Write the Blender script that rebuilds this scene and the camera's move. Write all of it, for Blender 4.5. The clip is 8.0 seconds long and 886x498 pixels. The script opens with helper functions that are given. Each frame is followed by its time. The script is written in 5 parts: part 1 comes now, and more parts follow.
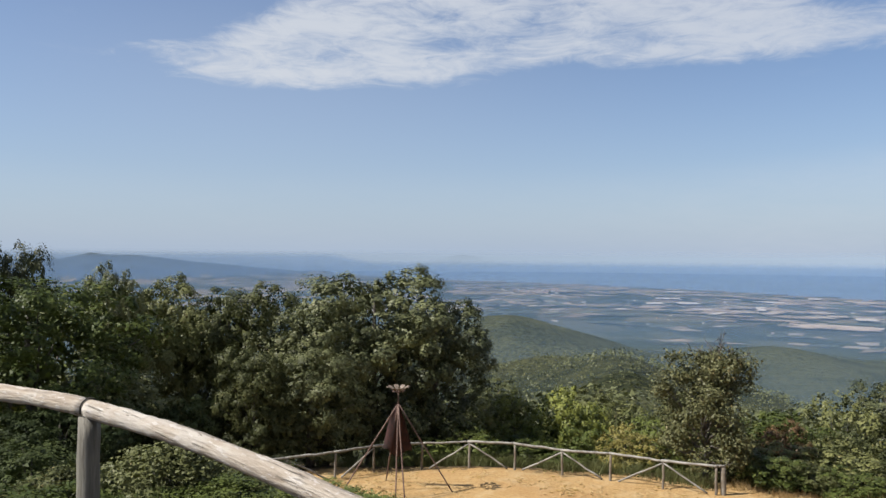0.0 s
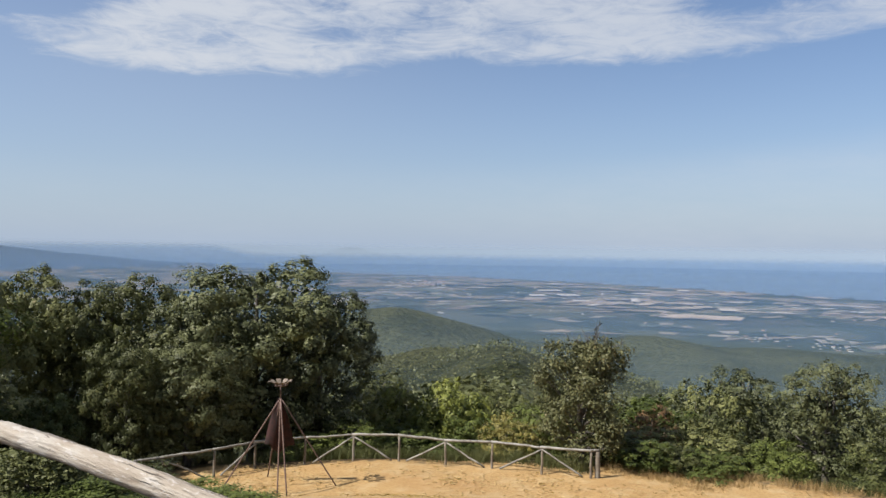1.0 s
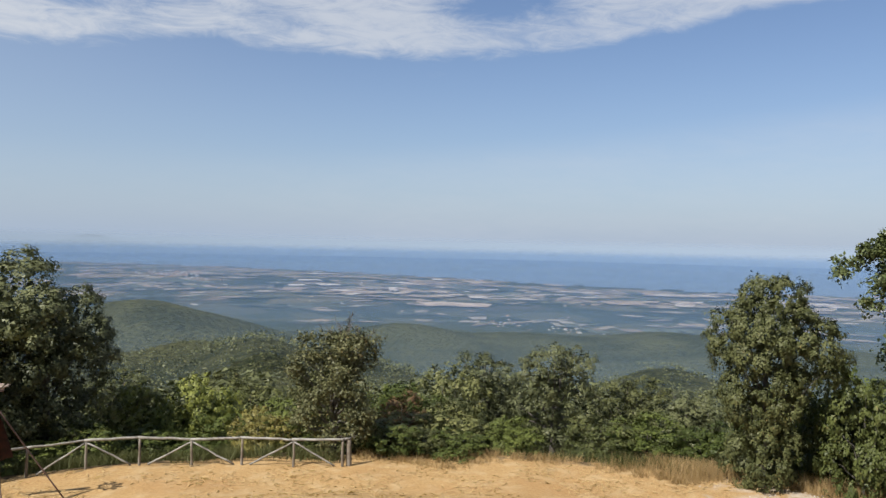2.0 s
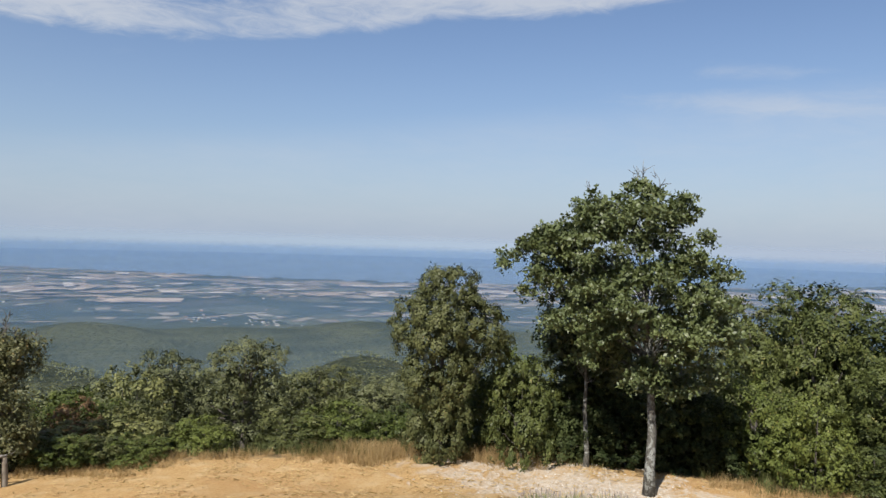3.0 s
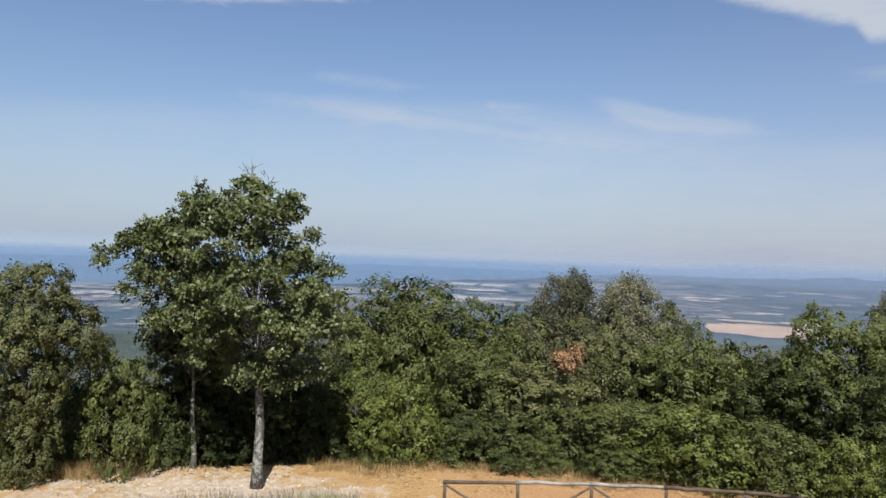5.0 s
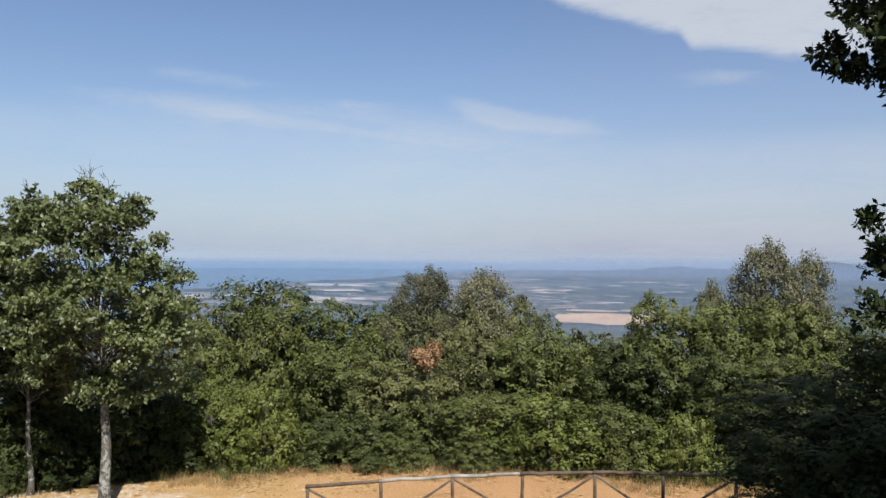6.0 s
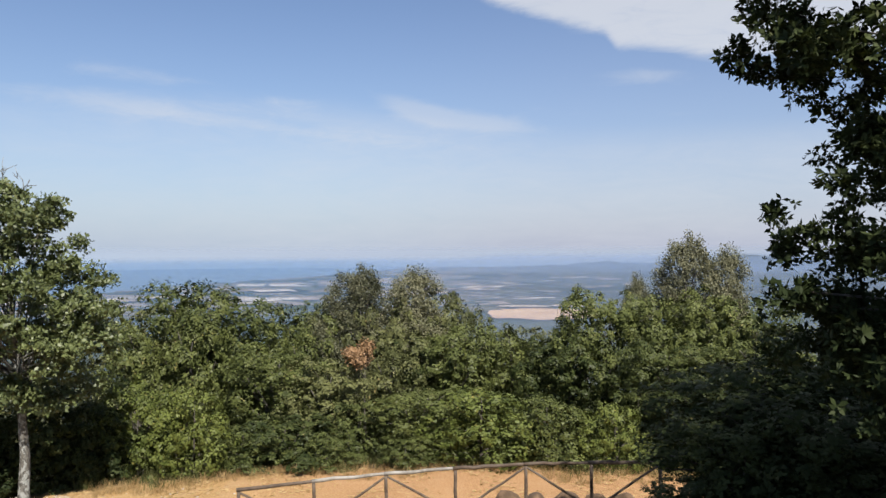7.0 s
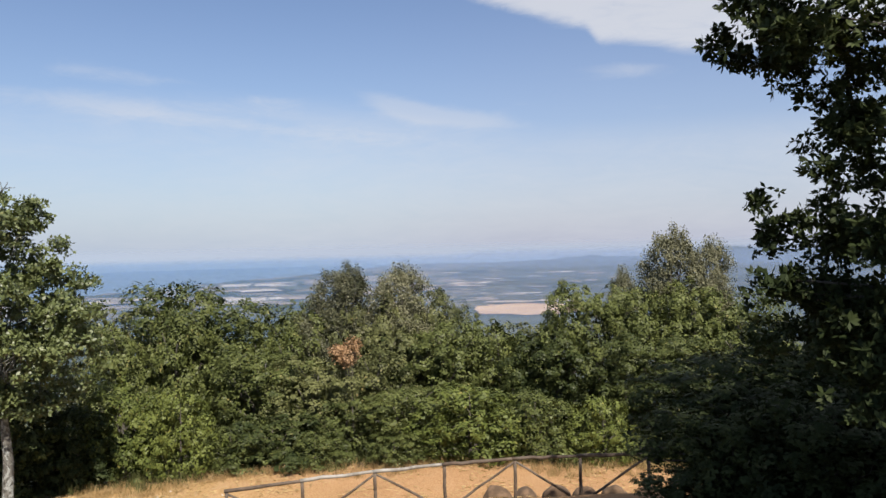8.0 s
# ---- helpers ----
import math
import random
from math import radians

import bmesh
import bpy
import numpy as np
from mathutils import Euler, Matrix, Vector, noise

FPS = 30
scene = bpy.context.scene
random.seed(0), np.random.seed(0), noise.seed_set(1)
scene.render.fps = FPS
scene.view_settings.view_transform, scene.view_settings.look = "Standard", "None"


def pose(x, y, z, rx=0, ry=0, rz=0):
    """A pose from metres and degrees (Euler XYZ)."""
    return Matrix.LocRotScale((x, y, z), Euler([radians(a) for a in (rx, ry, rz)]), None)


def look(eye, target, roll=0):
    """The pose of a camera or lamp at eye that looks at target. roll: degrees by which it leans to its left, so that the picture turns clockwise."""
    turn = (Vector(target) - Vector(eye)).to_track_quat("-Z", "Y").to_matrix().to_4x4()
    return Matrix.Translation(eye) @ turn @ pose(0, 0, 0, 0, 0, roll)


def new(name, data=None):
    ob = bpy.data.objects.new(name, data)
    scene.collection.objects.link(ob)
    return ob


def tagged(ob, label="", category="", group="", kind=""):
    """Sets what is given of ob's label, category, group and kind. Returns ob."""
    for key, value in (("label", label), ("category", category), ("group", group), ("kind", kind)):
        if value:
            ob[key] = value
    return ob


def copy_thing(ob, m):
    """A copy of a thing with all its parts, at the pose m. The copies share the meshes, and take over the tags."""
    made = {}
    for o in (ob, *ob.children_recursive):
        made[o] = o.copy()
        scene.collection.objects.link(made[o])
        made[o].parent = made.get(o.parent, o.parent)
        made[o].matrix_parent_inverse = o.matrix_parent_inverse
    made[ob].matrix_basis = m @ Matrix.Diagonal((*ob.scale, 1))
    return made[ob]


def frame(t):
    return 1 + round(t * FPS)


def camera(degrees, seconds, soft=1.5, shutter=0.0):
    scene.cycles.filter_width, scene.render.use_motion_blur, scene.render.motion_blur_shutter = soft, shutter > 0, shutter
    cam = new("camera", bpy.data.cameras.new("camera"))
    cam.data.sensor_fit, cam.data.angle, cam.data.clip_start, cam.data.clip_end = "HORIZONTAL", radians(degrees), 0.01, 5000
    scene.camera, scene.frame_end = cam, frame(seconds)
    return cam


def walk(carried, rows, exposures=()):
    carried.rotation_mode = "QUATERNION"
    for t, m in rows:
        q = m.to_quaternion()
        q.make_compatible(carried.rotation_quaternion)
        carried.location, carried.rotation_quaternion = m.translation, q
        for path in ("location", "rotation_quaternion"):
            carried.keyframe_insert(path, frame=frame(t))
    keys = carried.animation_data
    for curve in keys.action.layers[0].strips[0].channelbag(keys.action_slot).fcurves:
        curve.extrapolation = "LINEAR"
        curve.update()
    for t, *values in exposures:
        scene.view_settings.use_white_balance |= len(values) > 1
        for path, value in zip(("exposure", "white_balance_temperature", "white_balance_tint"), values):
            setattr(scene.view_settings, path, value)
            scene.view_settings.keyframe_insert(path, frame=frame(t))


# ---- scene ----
cam = camera(60.8, 8.0, soft=1.5)
EYE = 8.2
# seconds, x, y, z from the first eye; yaw, pitch, roll
ROWS = [
    (0.0, 0.000, 0.000, -0.000, 0.00, 0.33, -0.29),
    (0.5, 0.030, -0.011, -0.000, -2.77, 0.15, -0.46),
    (1.0, 0.069, 0.017, -0.003, -8.53, -0.18, -0.65),
    (1.2, 0.076, 0.014, -0.006, -11.00, -0.36, -0.82),
    (2.3, 0.388, -0.098, 0.079, -33.97, -0.64, -1.38),
    (2.5, 0.424, -0.134, 0.082, -38.97, -0.61, -1.48),
    (3.0, 0.468, -0.284, 0.075, -49.14, -0.71, -1.64),
    (3.5, 0.514, -0.434, 0.087, -56.78, -0.99, -1.78),
    (4.0, 0.519, -0.478, 0.077, -65.34, -0.63, -1.87),
    (4.5, 0.482, -0.547, 0.068, -73.19, -0.32, -1.84),
    (4.7, 0.448, -0.596, 0.067, -74.94, -0.15, -2.00),
    (5.8, 0.284, -0.602, 0.139, -86.32, 0.05, -1.03),
    (6.0, 0.255, -0.614, 0.124, -88.48, 0.15, -0.54),
    (6.5, 0.225, -0.657, 0.109, -91.92, 0.04, -0.33),
    (7.0, 0.159, -0.683, 0.120, -93.57, -0.01, 0.26),
    (7.5, 0.163, -0.681, 0.117, -94.81, -0.08, 0.75),
    (8.0, 0.237, -0.700, 0.094, -94.66, -0.27, 1.25),
]
walk(cam, [(t, pose(x, y, EYE + z, 90 + pitch, roll, yaw)) for t, x, y, z, yaw, pitch, roll in ROWS], ((0.0, 0.88, 6400, 10), (1.0, 0.88, 6400, 10), (2.5, 0.81, 6400, 10), (4.5, 0.79, 6380, 10), (6.0, 0.86, 6430, 10), (7.0, 0.97, 6500, 11), (8.0, 0.98, 6650, 12)))

# ---------------------------------------------------------------- light
SUN_AZ, SUN_EL = 255.3, 47.5       # clockwise from +y, above the horizon


def sun_way():
    a, e = radians(SUN_AZ), radians(SUN_EL)
    return Vector((math.sin(a) * math.cos(e), math.cos(a) * math.cos(e), math.sin(e)))


class Nodes:
    """Short hand for node trees."""

    def __init__(self, tree):
        self.t, self.n, self.l = tree, tree.nodes, tree.links

    def add(self, kind):
        return self.n.new(kind)

    def put(self, socket, value):
        if isinstance(value, bpy.types.NodeSocket):
            self.l.new(value, socket)
        elif value is not None:
            socket.default_value = value

    def math(self, op, a, b=None, c=None, clamp=False):
        node = self.add("ShaderNodeMath")
        node.operation, node.use_clamp = op, clamp
        for i, v in enumerate((a, b, c)):
            self.put(node.inputs[i], v)
        return node.outputs[0]

    def ramp(self, x, lo, hi, a=0.0, b=1.0):
        node = self.add("ShaderNodeMapRange")
        node.interpolation_type = "SMOOTHSTEP"
        for i, v in enumerate((x, lo, hi, a, b)):
            self.put(node.inputs[i], v)
        return node.outputs[0]

    def mix(self, f, a, b, kind="MIX"):
        node = self.add("ShaderNodeMix")
        node.data_type, node.blend_type = "RGBA", kind
        self.put(node.inputs[0], f)
        for s, v in ((node.inputs[6], a), (node.inputs[7], b)):
            self.put(s, (*v, 1) if isinstance(v, tuple) and len(v) == 3 else v)
        return node.outputs[2]

    def noise(self, vec, scale, detail=4.0, rough=0.55, distort=0.0):
        node = self.add("ShaderNodeTexNoise")
        self.put(node.inputs["Vector"], vec)
        for key, v in (("Scale", scale), ("Detail", detail), ("Roughness", rough), ("Distortion", distort)):
            self.put(node.inputs[key], v)
        return node.outputs["Fac"]

    def vec(self, x, y, z):
        node = self.add("ShaderNodeCombineXYZ")
        for i, v in enumerate((x, y, z)):
            self.put(node.inputs[i], v)
        return node.outputs[0]

    def split(self, v):
        node = self.add("ShaderNodeSeparateXYZ")
        self.put(node.inputs[0], v)
        return node.outputs[0], node.outputs[1], node.outputs[2]


def build_world():
    world = bpy.data.worlds.new("sky")
    scene.world = world
    world.use_nodes = True
    world.node_tree.nodes.clear()
    k = Nodes(world.node_tree)
    sky = k.add("ShaderNodeTexSky")
    sky.sky_type, sky.sun_disc, sky.sun_elevation, sky.sun_rotation = "NISHITA", False, radians(SUN_EL), radians(SUN_AZ)
    sky.altitude, sky.air_density, sky.dust_density, sky.ozone_density = 100.0, 1.0, 0.4, 2.0
    way = k.add("ShaderNodeTexCoord").outputs["Generated"]
    x, y, z = k.split(way)
    az = k.math("MULTIPLY", k.math("ARCTAN2", x, y), 57.2958)
    el = k.math("MULTIPLY", k.math("ARCSINE", z), 57.2958)
    # wisps are long along the horizon and thin upwards
    p = k.vec(k.math("MULTIPLY", az, 0.06), k.math("MULTIPLY", el, 0.22), 0.0)
    big = k.noise(p, 1.1, 6.0, 0.6, 0.5)
    fine = k.noise(p, 4.2, 8.0, 0.68, 0.9)

    def blob(a0, e0, wa, we, slope=0.0):
        da = k.math("SUBTRACT", az, a0)
        de = k.math("SUBTRACT", k.math("SUBTRACT", el, e0), k.math("MULTIPLY", da, slope))
        q = k.math("ADD", k.math("POWER", k.math("ABSOLUTE", k.math("DIVIDE", da, wa)), 2.0), k.math("POWER", k.math("ABSOLUTE", k.math("DIVIDE", de, we)), 2.0))
        return k.math("EXPONENT", k.math("MULTIPLY", q, -1.0))

    def total(*terms):
        out = terms[0]
        for term in terms[1:]:
            out = k.math("ADD", out, term)
        return out

    texture = k.math("ADD", k.math("MULTIPLY", big, 0.55), k.math("MULTIPLY", fine, 0.45))
    # the lower edge of the cloud bank climbs along the view, breaks off, and falls again
    edge = total(k.ramp(az, -7.0, 10.0, 11.5, 13.1), k.ramp(az, 33.0, 55.0, 0.0, 2.8), k.ramp(az, 54.0, 92.0, 0.0, 3.2))
    edge = k.math("SUBTRACT", edge, total(k.ramp(az, 89.0, 108.0, 0.0, 4.4), k.ramp(az, 105.5, 106.8, 0.0, 1.1), k.ramp(az, 107.0, 116.0, 0.0, 1.4)))
    left = k.math("SUBTRACT", az, k.math("MULTIPLY", k.math("MAXIMUM", k.math("SUBTRACT", el, 14.0), 0.0), 2.2))
    bank = k.math("MULTIPLY", k.ramp(k.math("SUBTRACT", el, edge), -0.7, 1.7), k.ramp(left, -27.0, -16.0))
    bank = k.math("MULTIPLY", bank, total(k.ramp(az, -5.0, 34.0, 0.80, 0.86), k.ramp(az, 74.0, 95.0, 0.0, 0.1)))
    bank = k.math("SUBTRACT", bank, k.math("MULTIPLY", blob(30.5, 17.3, 5.0, 1.1), 0.55))
    bank = k.math("SUBTRACT", bank, k.math("MULTIPLY", blob(1.0, 15.6, 4.0, 0.7), 0.3))
    dense = k.ramp(k.math("ADD", bank, k.math("MULTIPLY", k.math("SUBTRACT", texture, 0.5), k.math("SUBTRACT", k.ramp(az, 5.0, 25.0, 2.3, 1.9), k.ramp(az, 74.0, 95.0, 0.0, 0.55)))), 0.36, 1.0)
    # a pointed wisp with fainter ones round it
    streak = total(k.math("MULTIPLY", blob(95.8, 9.55, 5.0, 0.75, -0.13), 1.15),
                   k.math("MULTIPLY", blob(91.2, 10.55, 3.0, 0.8, -0.28), 0.95),
                   k.math("MULTIPLY", blob(80.5, 9.0, 14.0, 0.6, -0.10), 0.72),
                   k.math("MULTIPLY", blob(82.0, 10.9, 3.4, 0.5, -0.05), 0.75),
                   k.math("MULTIPLY", blob(72.0, 12.2, 6.0, 0.55, -0.06), 0.55),
                   k.math("MULTIPLY", blob(69.0, 10.2, 10.0, 0.9, -0.03), 0.7),
                   k.math("MULTIPLY", blob(108.8, 12.5, 3.0, 0.6, -0.05), 0.85))
    streak = k.ramp(k.math("ADD", streak, k.math("MULTIPLY", k.math("SUBTRACT", texture, 0.5), 2.4)), 0.16, 1.25)
    veil = k.math("MULTIPLY", k.ramp(k.math("SUBTRACT", el, k.math("SUBTRACT", k.ramp(az, 10.0, 80.0, 6.2, 11.2), k.ramp(az, 82.0, 104.0, 0.0, 2.6))), 0.7, -2.0), k.math("ADD", k.ramp(az, 0.0, 30.0, 0.3, 0.9), k.ramp(az, 60.0, 90.0, 0.0, 0.5)))
    veil = k.math("MULTIPLY", veil, k.ramp(texture, 0.25, 0.7, 0.35, 1.0))
    broad = k.math("ADD", k.math("MULTIPLY", blob(-14.0, 12.0, 24.0, 9.0), 0.16), k.math("MULTIPLY", blob(114.0, 9.0, 22.0, 11.0), 0.06))
    veil = k.math("ADD", veil, k.math("DIVIDE", broad, 0.26))
    low = k.math("EXPONENT", k.math("MULTIPLY", k.math("MAXIMUM", el, 0.0), -0.135))
    cover = k.math("ADD", k.math("MULTIPLY", dense, 0.78), k.math("ADD", k.math("MULTIPLY", streak, 0.34), k.math("MULTIPLY", veil, 0.26)), clamp=True)
    hsv = k.add("ShaderNodeHueSaturation")
    hsv.inputs["Saturation"].default_value = SKY_SAT
    k.put(hsv.inputs["Color"], k.mix(1.0, sky.outputs[0], SKY_TINT, "MULTIPLY"))
    haze = k.mix(k.ramp(az, 82.0, 104.0), HAZE_SKY, HAZE_INLAND)
    colour = k.mix(k.math("MULTIPLY", low, 0.96), hsv.outputs[0], haze)
    colour = k.mix(cover, colour, CLOUD)
    back = k.add("ShaderNodeBackground")
    k.put(back.inputs[0], colour)
    back.inputs[1].default_value = SKY_STRENGTH
    out = k.add("ShaderNodeOutputWorld")
    k.l.new(back.outputs[0], out.inputs[0])


SKY_STRENGTH, SKY_SAT, SKY_TINT, CLOUD, HAZE_SKY, HAZE_INLAND = 0.055, 1.0, (0.955, 1.0, 1.12), (6.5, 6.8, 7.3), (3.85, 4.80, 6.2, 1.0), (3.78, 4.22, 5.6, 1.0)
build_world()
sun_data = bpy.data.lights.new("sun", "SUN")
sun_data.energy, sun_data.angle, sun_data.color = 5.0, radians(0.53), (1.0, 0.95, 0.87)
sun = new("sun", sun_data)
sun.matrix_world = look(sun_way() * 60, (0, 0, 0))

# ---------------------------------------------------------------- materials


def material(name):
    m = bpy.data.materials.new(name)
    m.use_nodes = True
    m.node_tree.nodes.clear()
    k = Nodes(m.node_tree)
    out = k.add("ShaderNodeOutputMaterial")
    b = k.add("ShaderNodeBsdfPrincipled")
    k.l.new(b.outputs[0], out.inputs[0])
    return m, k, b, out


def place(k):
    return k.add("ShaderNodeNewGeometry").outputs["Position"]


def bump(k, b, height, strength, distance):
    node = k.add("ShaderNodeBump")
    k.put(node.inputs["Height"], height)
    node.inputs["Strength"].default_value, node.inputs["Distance"].default_value = strength, distance
    k.l.new(node.outputs[0], b.inputs["Normal"])


def leaf_material(name, dark, light, odd, gloss=0.5, thin=0.08, shine=0.22):
    """Leaves: each leaf its own green, a few turned; light shines through them."""
    m, k, b, out = material(name)
    each = k.add("ShaderNodeNewGeometry").outputs["Random Per Island"]
    tree = k.add("ShaderNodeObjectInfo").outputs["Random"]
    patch = k.noise(place(k), 0.55, 2.0)
    tuft = k.ramp(k.noise(place(k), 1.7, 2.0), 0.32, 0.68)
    shade = k.math("ADD", k.math("MULTIPLY", each, 0.18), k.math("ADD", k.math("ADD", k.math("MULTIPLY", patch, 0.40), k.math("MULTIPLY", tuft, 0.26)), k.math("MULTIPLY", tree, 0.48)))
    c = k.mix(k.ramp(shade, 0.25, 1.05), dark, light)
    c = k.mix(k.math("MULTIPLY", k.ramp(each, 0.94, 1.0), k.ramp(patch, 0.4, 0.65)), c, odd)
    k.put(b.inputs["Base Color"], c)
    b.inputs["Roughness"].default_value = gloss
    b.inputs["Specular IOR Level"].default_value = shine
    t = k.add("ShaderNodeBsdfTranslucent")
    k.put(t.inputs[0], k.mix(1.0, c, (1.25, 1.35, 0.6), "MULTIPLY"))
    s = k.add("ShaderNodeMixShader")
    s.inputs[0].default_value = thin
    k.l.new(b.outputs[0], s.inputs[1])
    k.l.new(t.outputs[0], s.inputs[2])
    k.l.new(s.outputs[0], out.inputs[0])
    return m


def wood_material(name, dark, light, grey, along=(1, 1, 1), scale=14.0, strength=0.5):
    m, k, b, out = material(name)
    co = k.add("ShaderNodeTexCoord").outputs["Object"]
    mp = k.add("ShaderNodeMapping")
    k.put(mp.inputs[0], co)
    mp.inputs["Scale"].default_value = along
    grain = k.noise(mp.outputs[0], scale, 8.0, 0.65, 0.4)
    blot = k.noise(co, 2.3, 3.0)
    c = k.mix(k.ramp(grain, 0.3, 0.7), dark, light)
    c = k.mix(k.math("MULTIPLY", k.ramp(blot, 0.42, 0.66), 0.75), c, grey)
    k.put(b.inputs["Base Color"], c)
    b.inputs["Roughness"].default_value = 0.85
    bump(k, b, grain, strength, 0.02)
    return m


def bark_material():
    """Oak bark: dark furrows, grey ridges and pale patches of lichen."""
    m, k, b, out = material("lichened_bark")
    co = k.add("ShaderNodeTexCoord").outputs["Object"]
    mp = k.add("ShaderNodeMapping")
    k.put(mp.inputs[0], co)
    mp.inputs["Scale"].default_value = (1, 1, 0.3)
    ridges = k.noise(mp.outputs[0], 22.0, 6.0, 0.65, 0.5)
    lichen = k.noise(co, 4.5, 5.0, 0.62, 0.6)
    moss = k.noise(co, 1.3, 3.0)
    c = k.mix(k.ramp(ridges, 0.36, 0.62), (0.028, 0.025, 0.020), (0.106, 0.100, 0.084))
    c = k.mix(k.math("MULTIPLY", k.ramp(lichen, 0.50, 0.56), k.ramp(ridges, 0.3, 0.5)), c, (0.224, 0.230, 0.212))
    c = k.mix(k.math("MULTIPLY", k.ramp(moss, 0.55, 0.7), 0.5), c, (0.081, 0.062, 0.053))
    k.put(b.inputs["Base Color"], c)
    b.inputs["Roughness"].default_value = 0.9
    bump(k, b, ridges, 0.9, 0.03)
    return m


def rail_material():
    """A bleached, cracked log: long grain, split lines, dark knots and flakes of old bark."""
    m, k, b, out = material("bleached_log")
    co = k.add("ShaderNodeTexCoord").outputs["Object"]
    mp = k.add("ShaderNodeMapping")
    k.put(mp.inputs[0], co)
    mp.inputs["Scale"].default_value = (1.0, 9.0, 9.0)
    grain = k.noise(mp.outputs[0], 4.0, 9.0, 0.7, 0.35)
    long = k.add("ShaderNodeMapping")
    k.put(long.inputs[0], co)
    long.inputs["Scale"].default_value = (0.9, 14.0, 14.0)
    crack = k.ramp(k.noise(long.outputs[0], 3.4, 7.0, 0.62), 0.60, 0.70)
    blot = k.noise(co, 5.0, 5.0, 0.6)
    knots = k.add("ShaderNodeTexVoronoi")
    k.put(knots.inputs["Vector"], mp.outputs[0])
    knots.inputs["Scale"].default_value = 0.9
    knot = k.ramp(knots.outputs["Distance"], 0.10, 0.20, 1.0, 0.0)
    c = k.mix(k.ramp(grain, 0.28, 0.72), (0.249, 0.199, 0.149), (0.423, 0.373, 0.311))
    c = k.mix(k.math("MULTIPLY", k.ramp(blot, 0.45, 0.62), 0.55), c, (0.448, 0.417, 0.373))
    c = k.mix(k.math("MULTIPLY", k.ramp(blot, 0.38, 0.26), 0.5), c, (0.162, 0.119, 0.081))
    c = k.mix(k.math("MULTIPLY", k.math("MAXIMUM", crack, knot), 0.6), c, (0.081, 0.059, 0.044))
    # flakes of pale skin and small dark pits
    flake = k.add("ShaderNodeMapping")
    k.put(flake.inputs[0], co)
    flake.inputs["Scale"].default_value = (0.35, 1.0, 1.0)
    chips = k.noise(flake.outputs[0], 46.0, 4.0, 0.6, 0.3)
    c = k.mix(k.math("MULTIPLY", k.ramp(chips, 0.56, 0.62), 0.55), c, (0.523, 0.486, 0.448))
    c = k.mix(k.math("MULTIPLY", k.ramp(chips, 0.37, 0.31), 0.75), c, (0.083, 0.060, 0.046))
    k.put(b.inputs["Base Color"], c)
    b.inputs["Roughness"].default_value = 0.9
    b.inputs["Specular IOR Level"].default_value = 0.2
    bump(k, b, k.math("ADD", k.math("SUBTRACT", grain, k.math("MULTIPLY", crack, 0.8)), k.math("MULTIPLY", chips, 0.5)), 0.9, 0.02)
    return m


def plain_material(name, a, c2, scale, rough=0.8, metal=0.0, strength=0.3, distance=0.01):
    m, k, b, out = material(name)
    co = k.add("ShaderNodeTexCoord").outputs["Object"]
    n = k.noise(co, scale, 6.0, 0.6)
    k.put(b.inputs["Base Color"], k.mix(k.ramp(n, 0.35, 0.65), a, c2))
    b.inputs["Roughness"].default_value, b.inputs["Metallic"].default_value = rough, metal
    bump(k, b, n, strength, distance)
    return m


def island_material(name, colours, rough=0.9):
    """Each joined piece takes one of a few colours."""
    m, k, b, out = material(name)
    each = k.add("ShaderNodeNewGeometry").outputs["Random Per Island"]
    r = k.add("ShaderNodeValToRGB")
    r.color_ramp.interpolation = "CONSTANT"
    while len(r.color_ramp.elements) < len(colours):
        r.color_ramp.elements.new(0.5)
    for i, c in enumerate(colours):
        r.color_ramp.elements[i].position = i / len(colours)
        r.color_ramp.elements[i].color = (*c, 1)
    k.put(r.inputs[0], each)
    n = k.noise(place(k), 0.05, 4.0)
    k.put(b.inputs["Base Color"], k.mix(1.0, r.outputs[0], k.mix(n, (0.75, 0.75, 0.75), (1.15, 1.15, 1.15)), "MULTIPLY"))
    b.inputs["Roughness"].default_value = rough
    return m


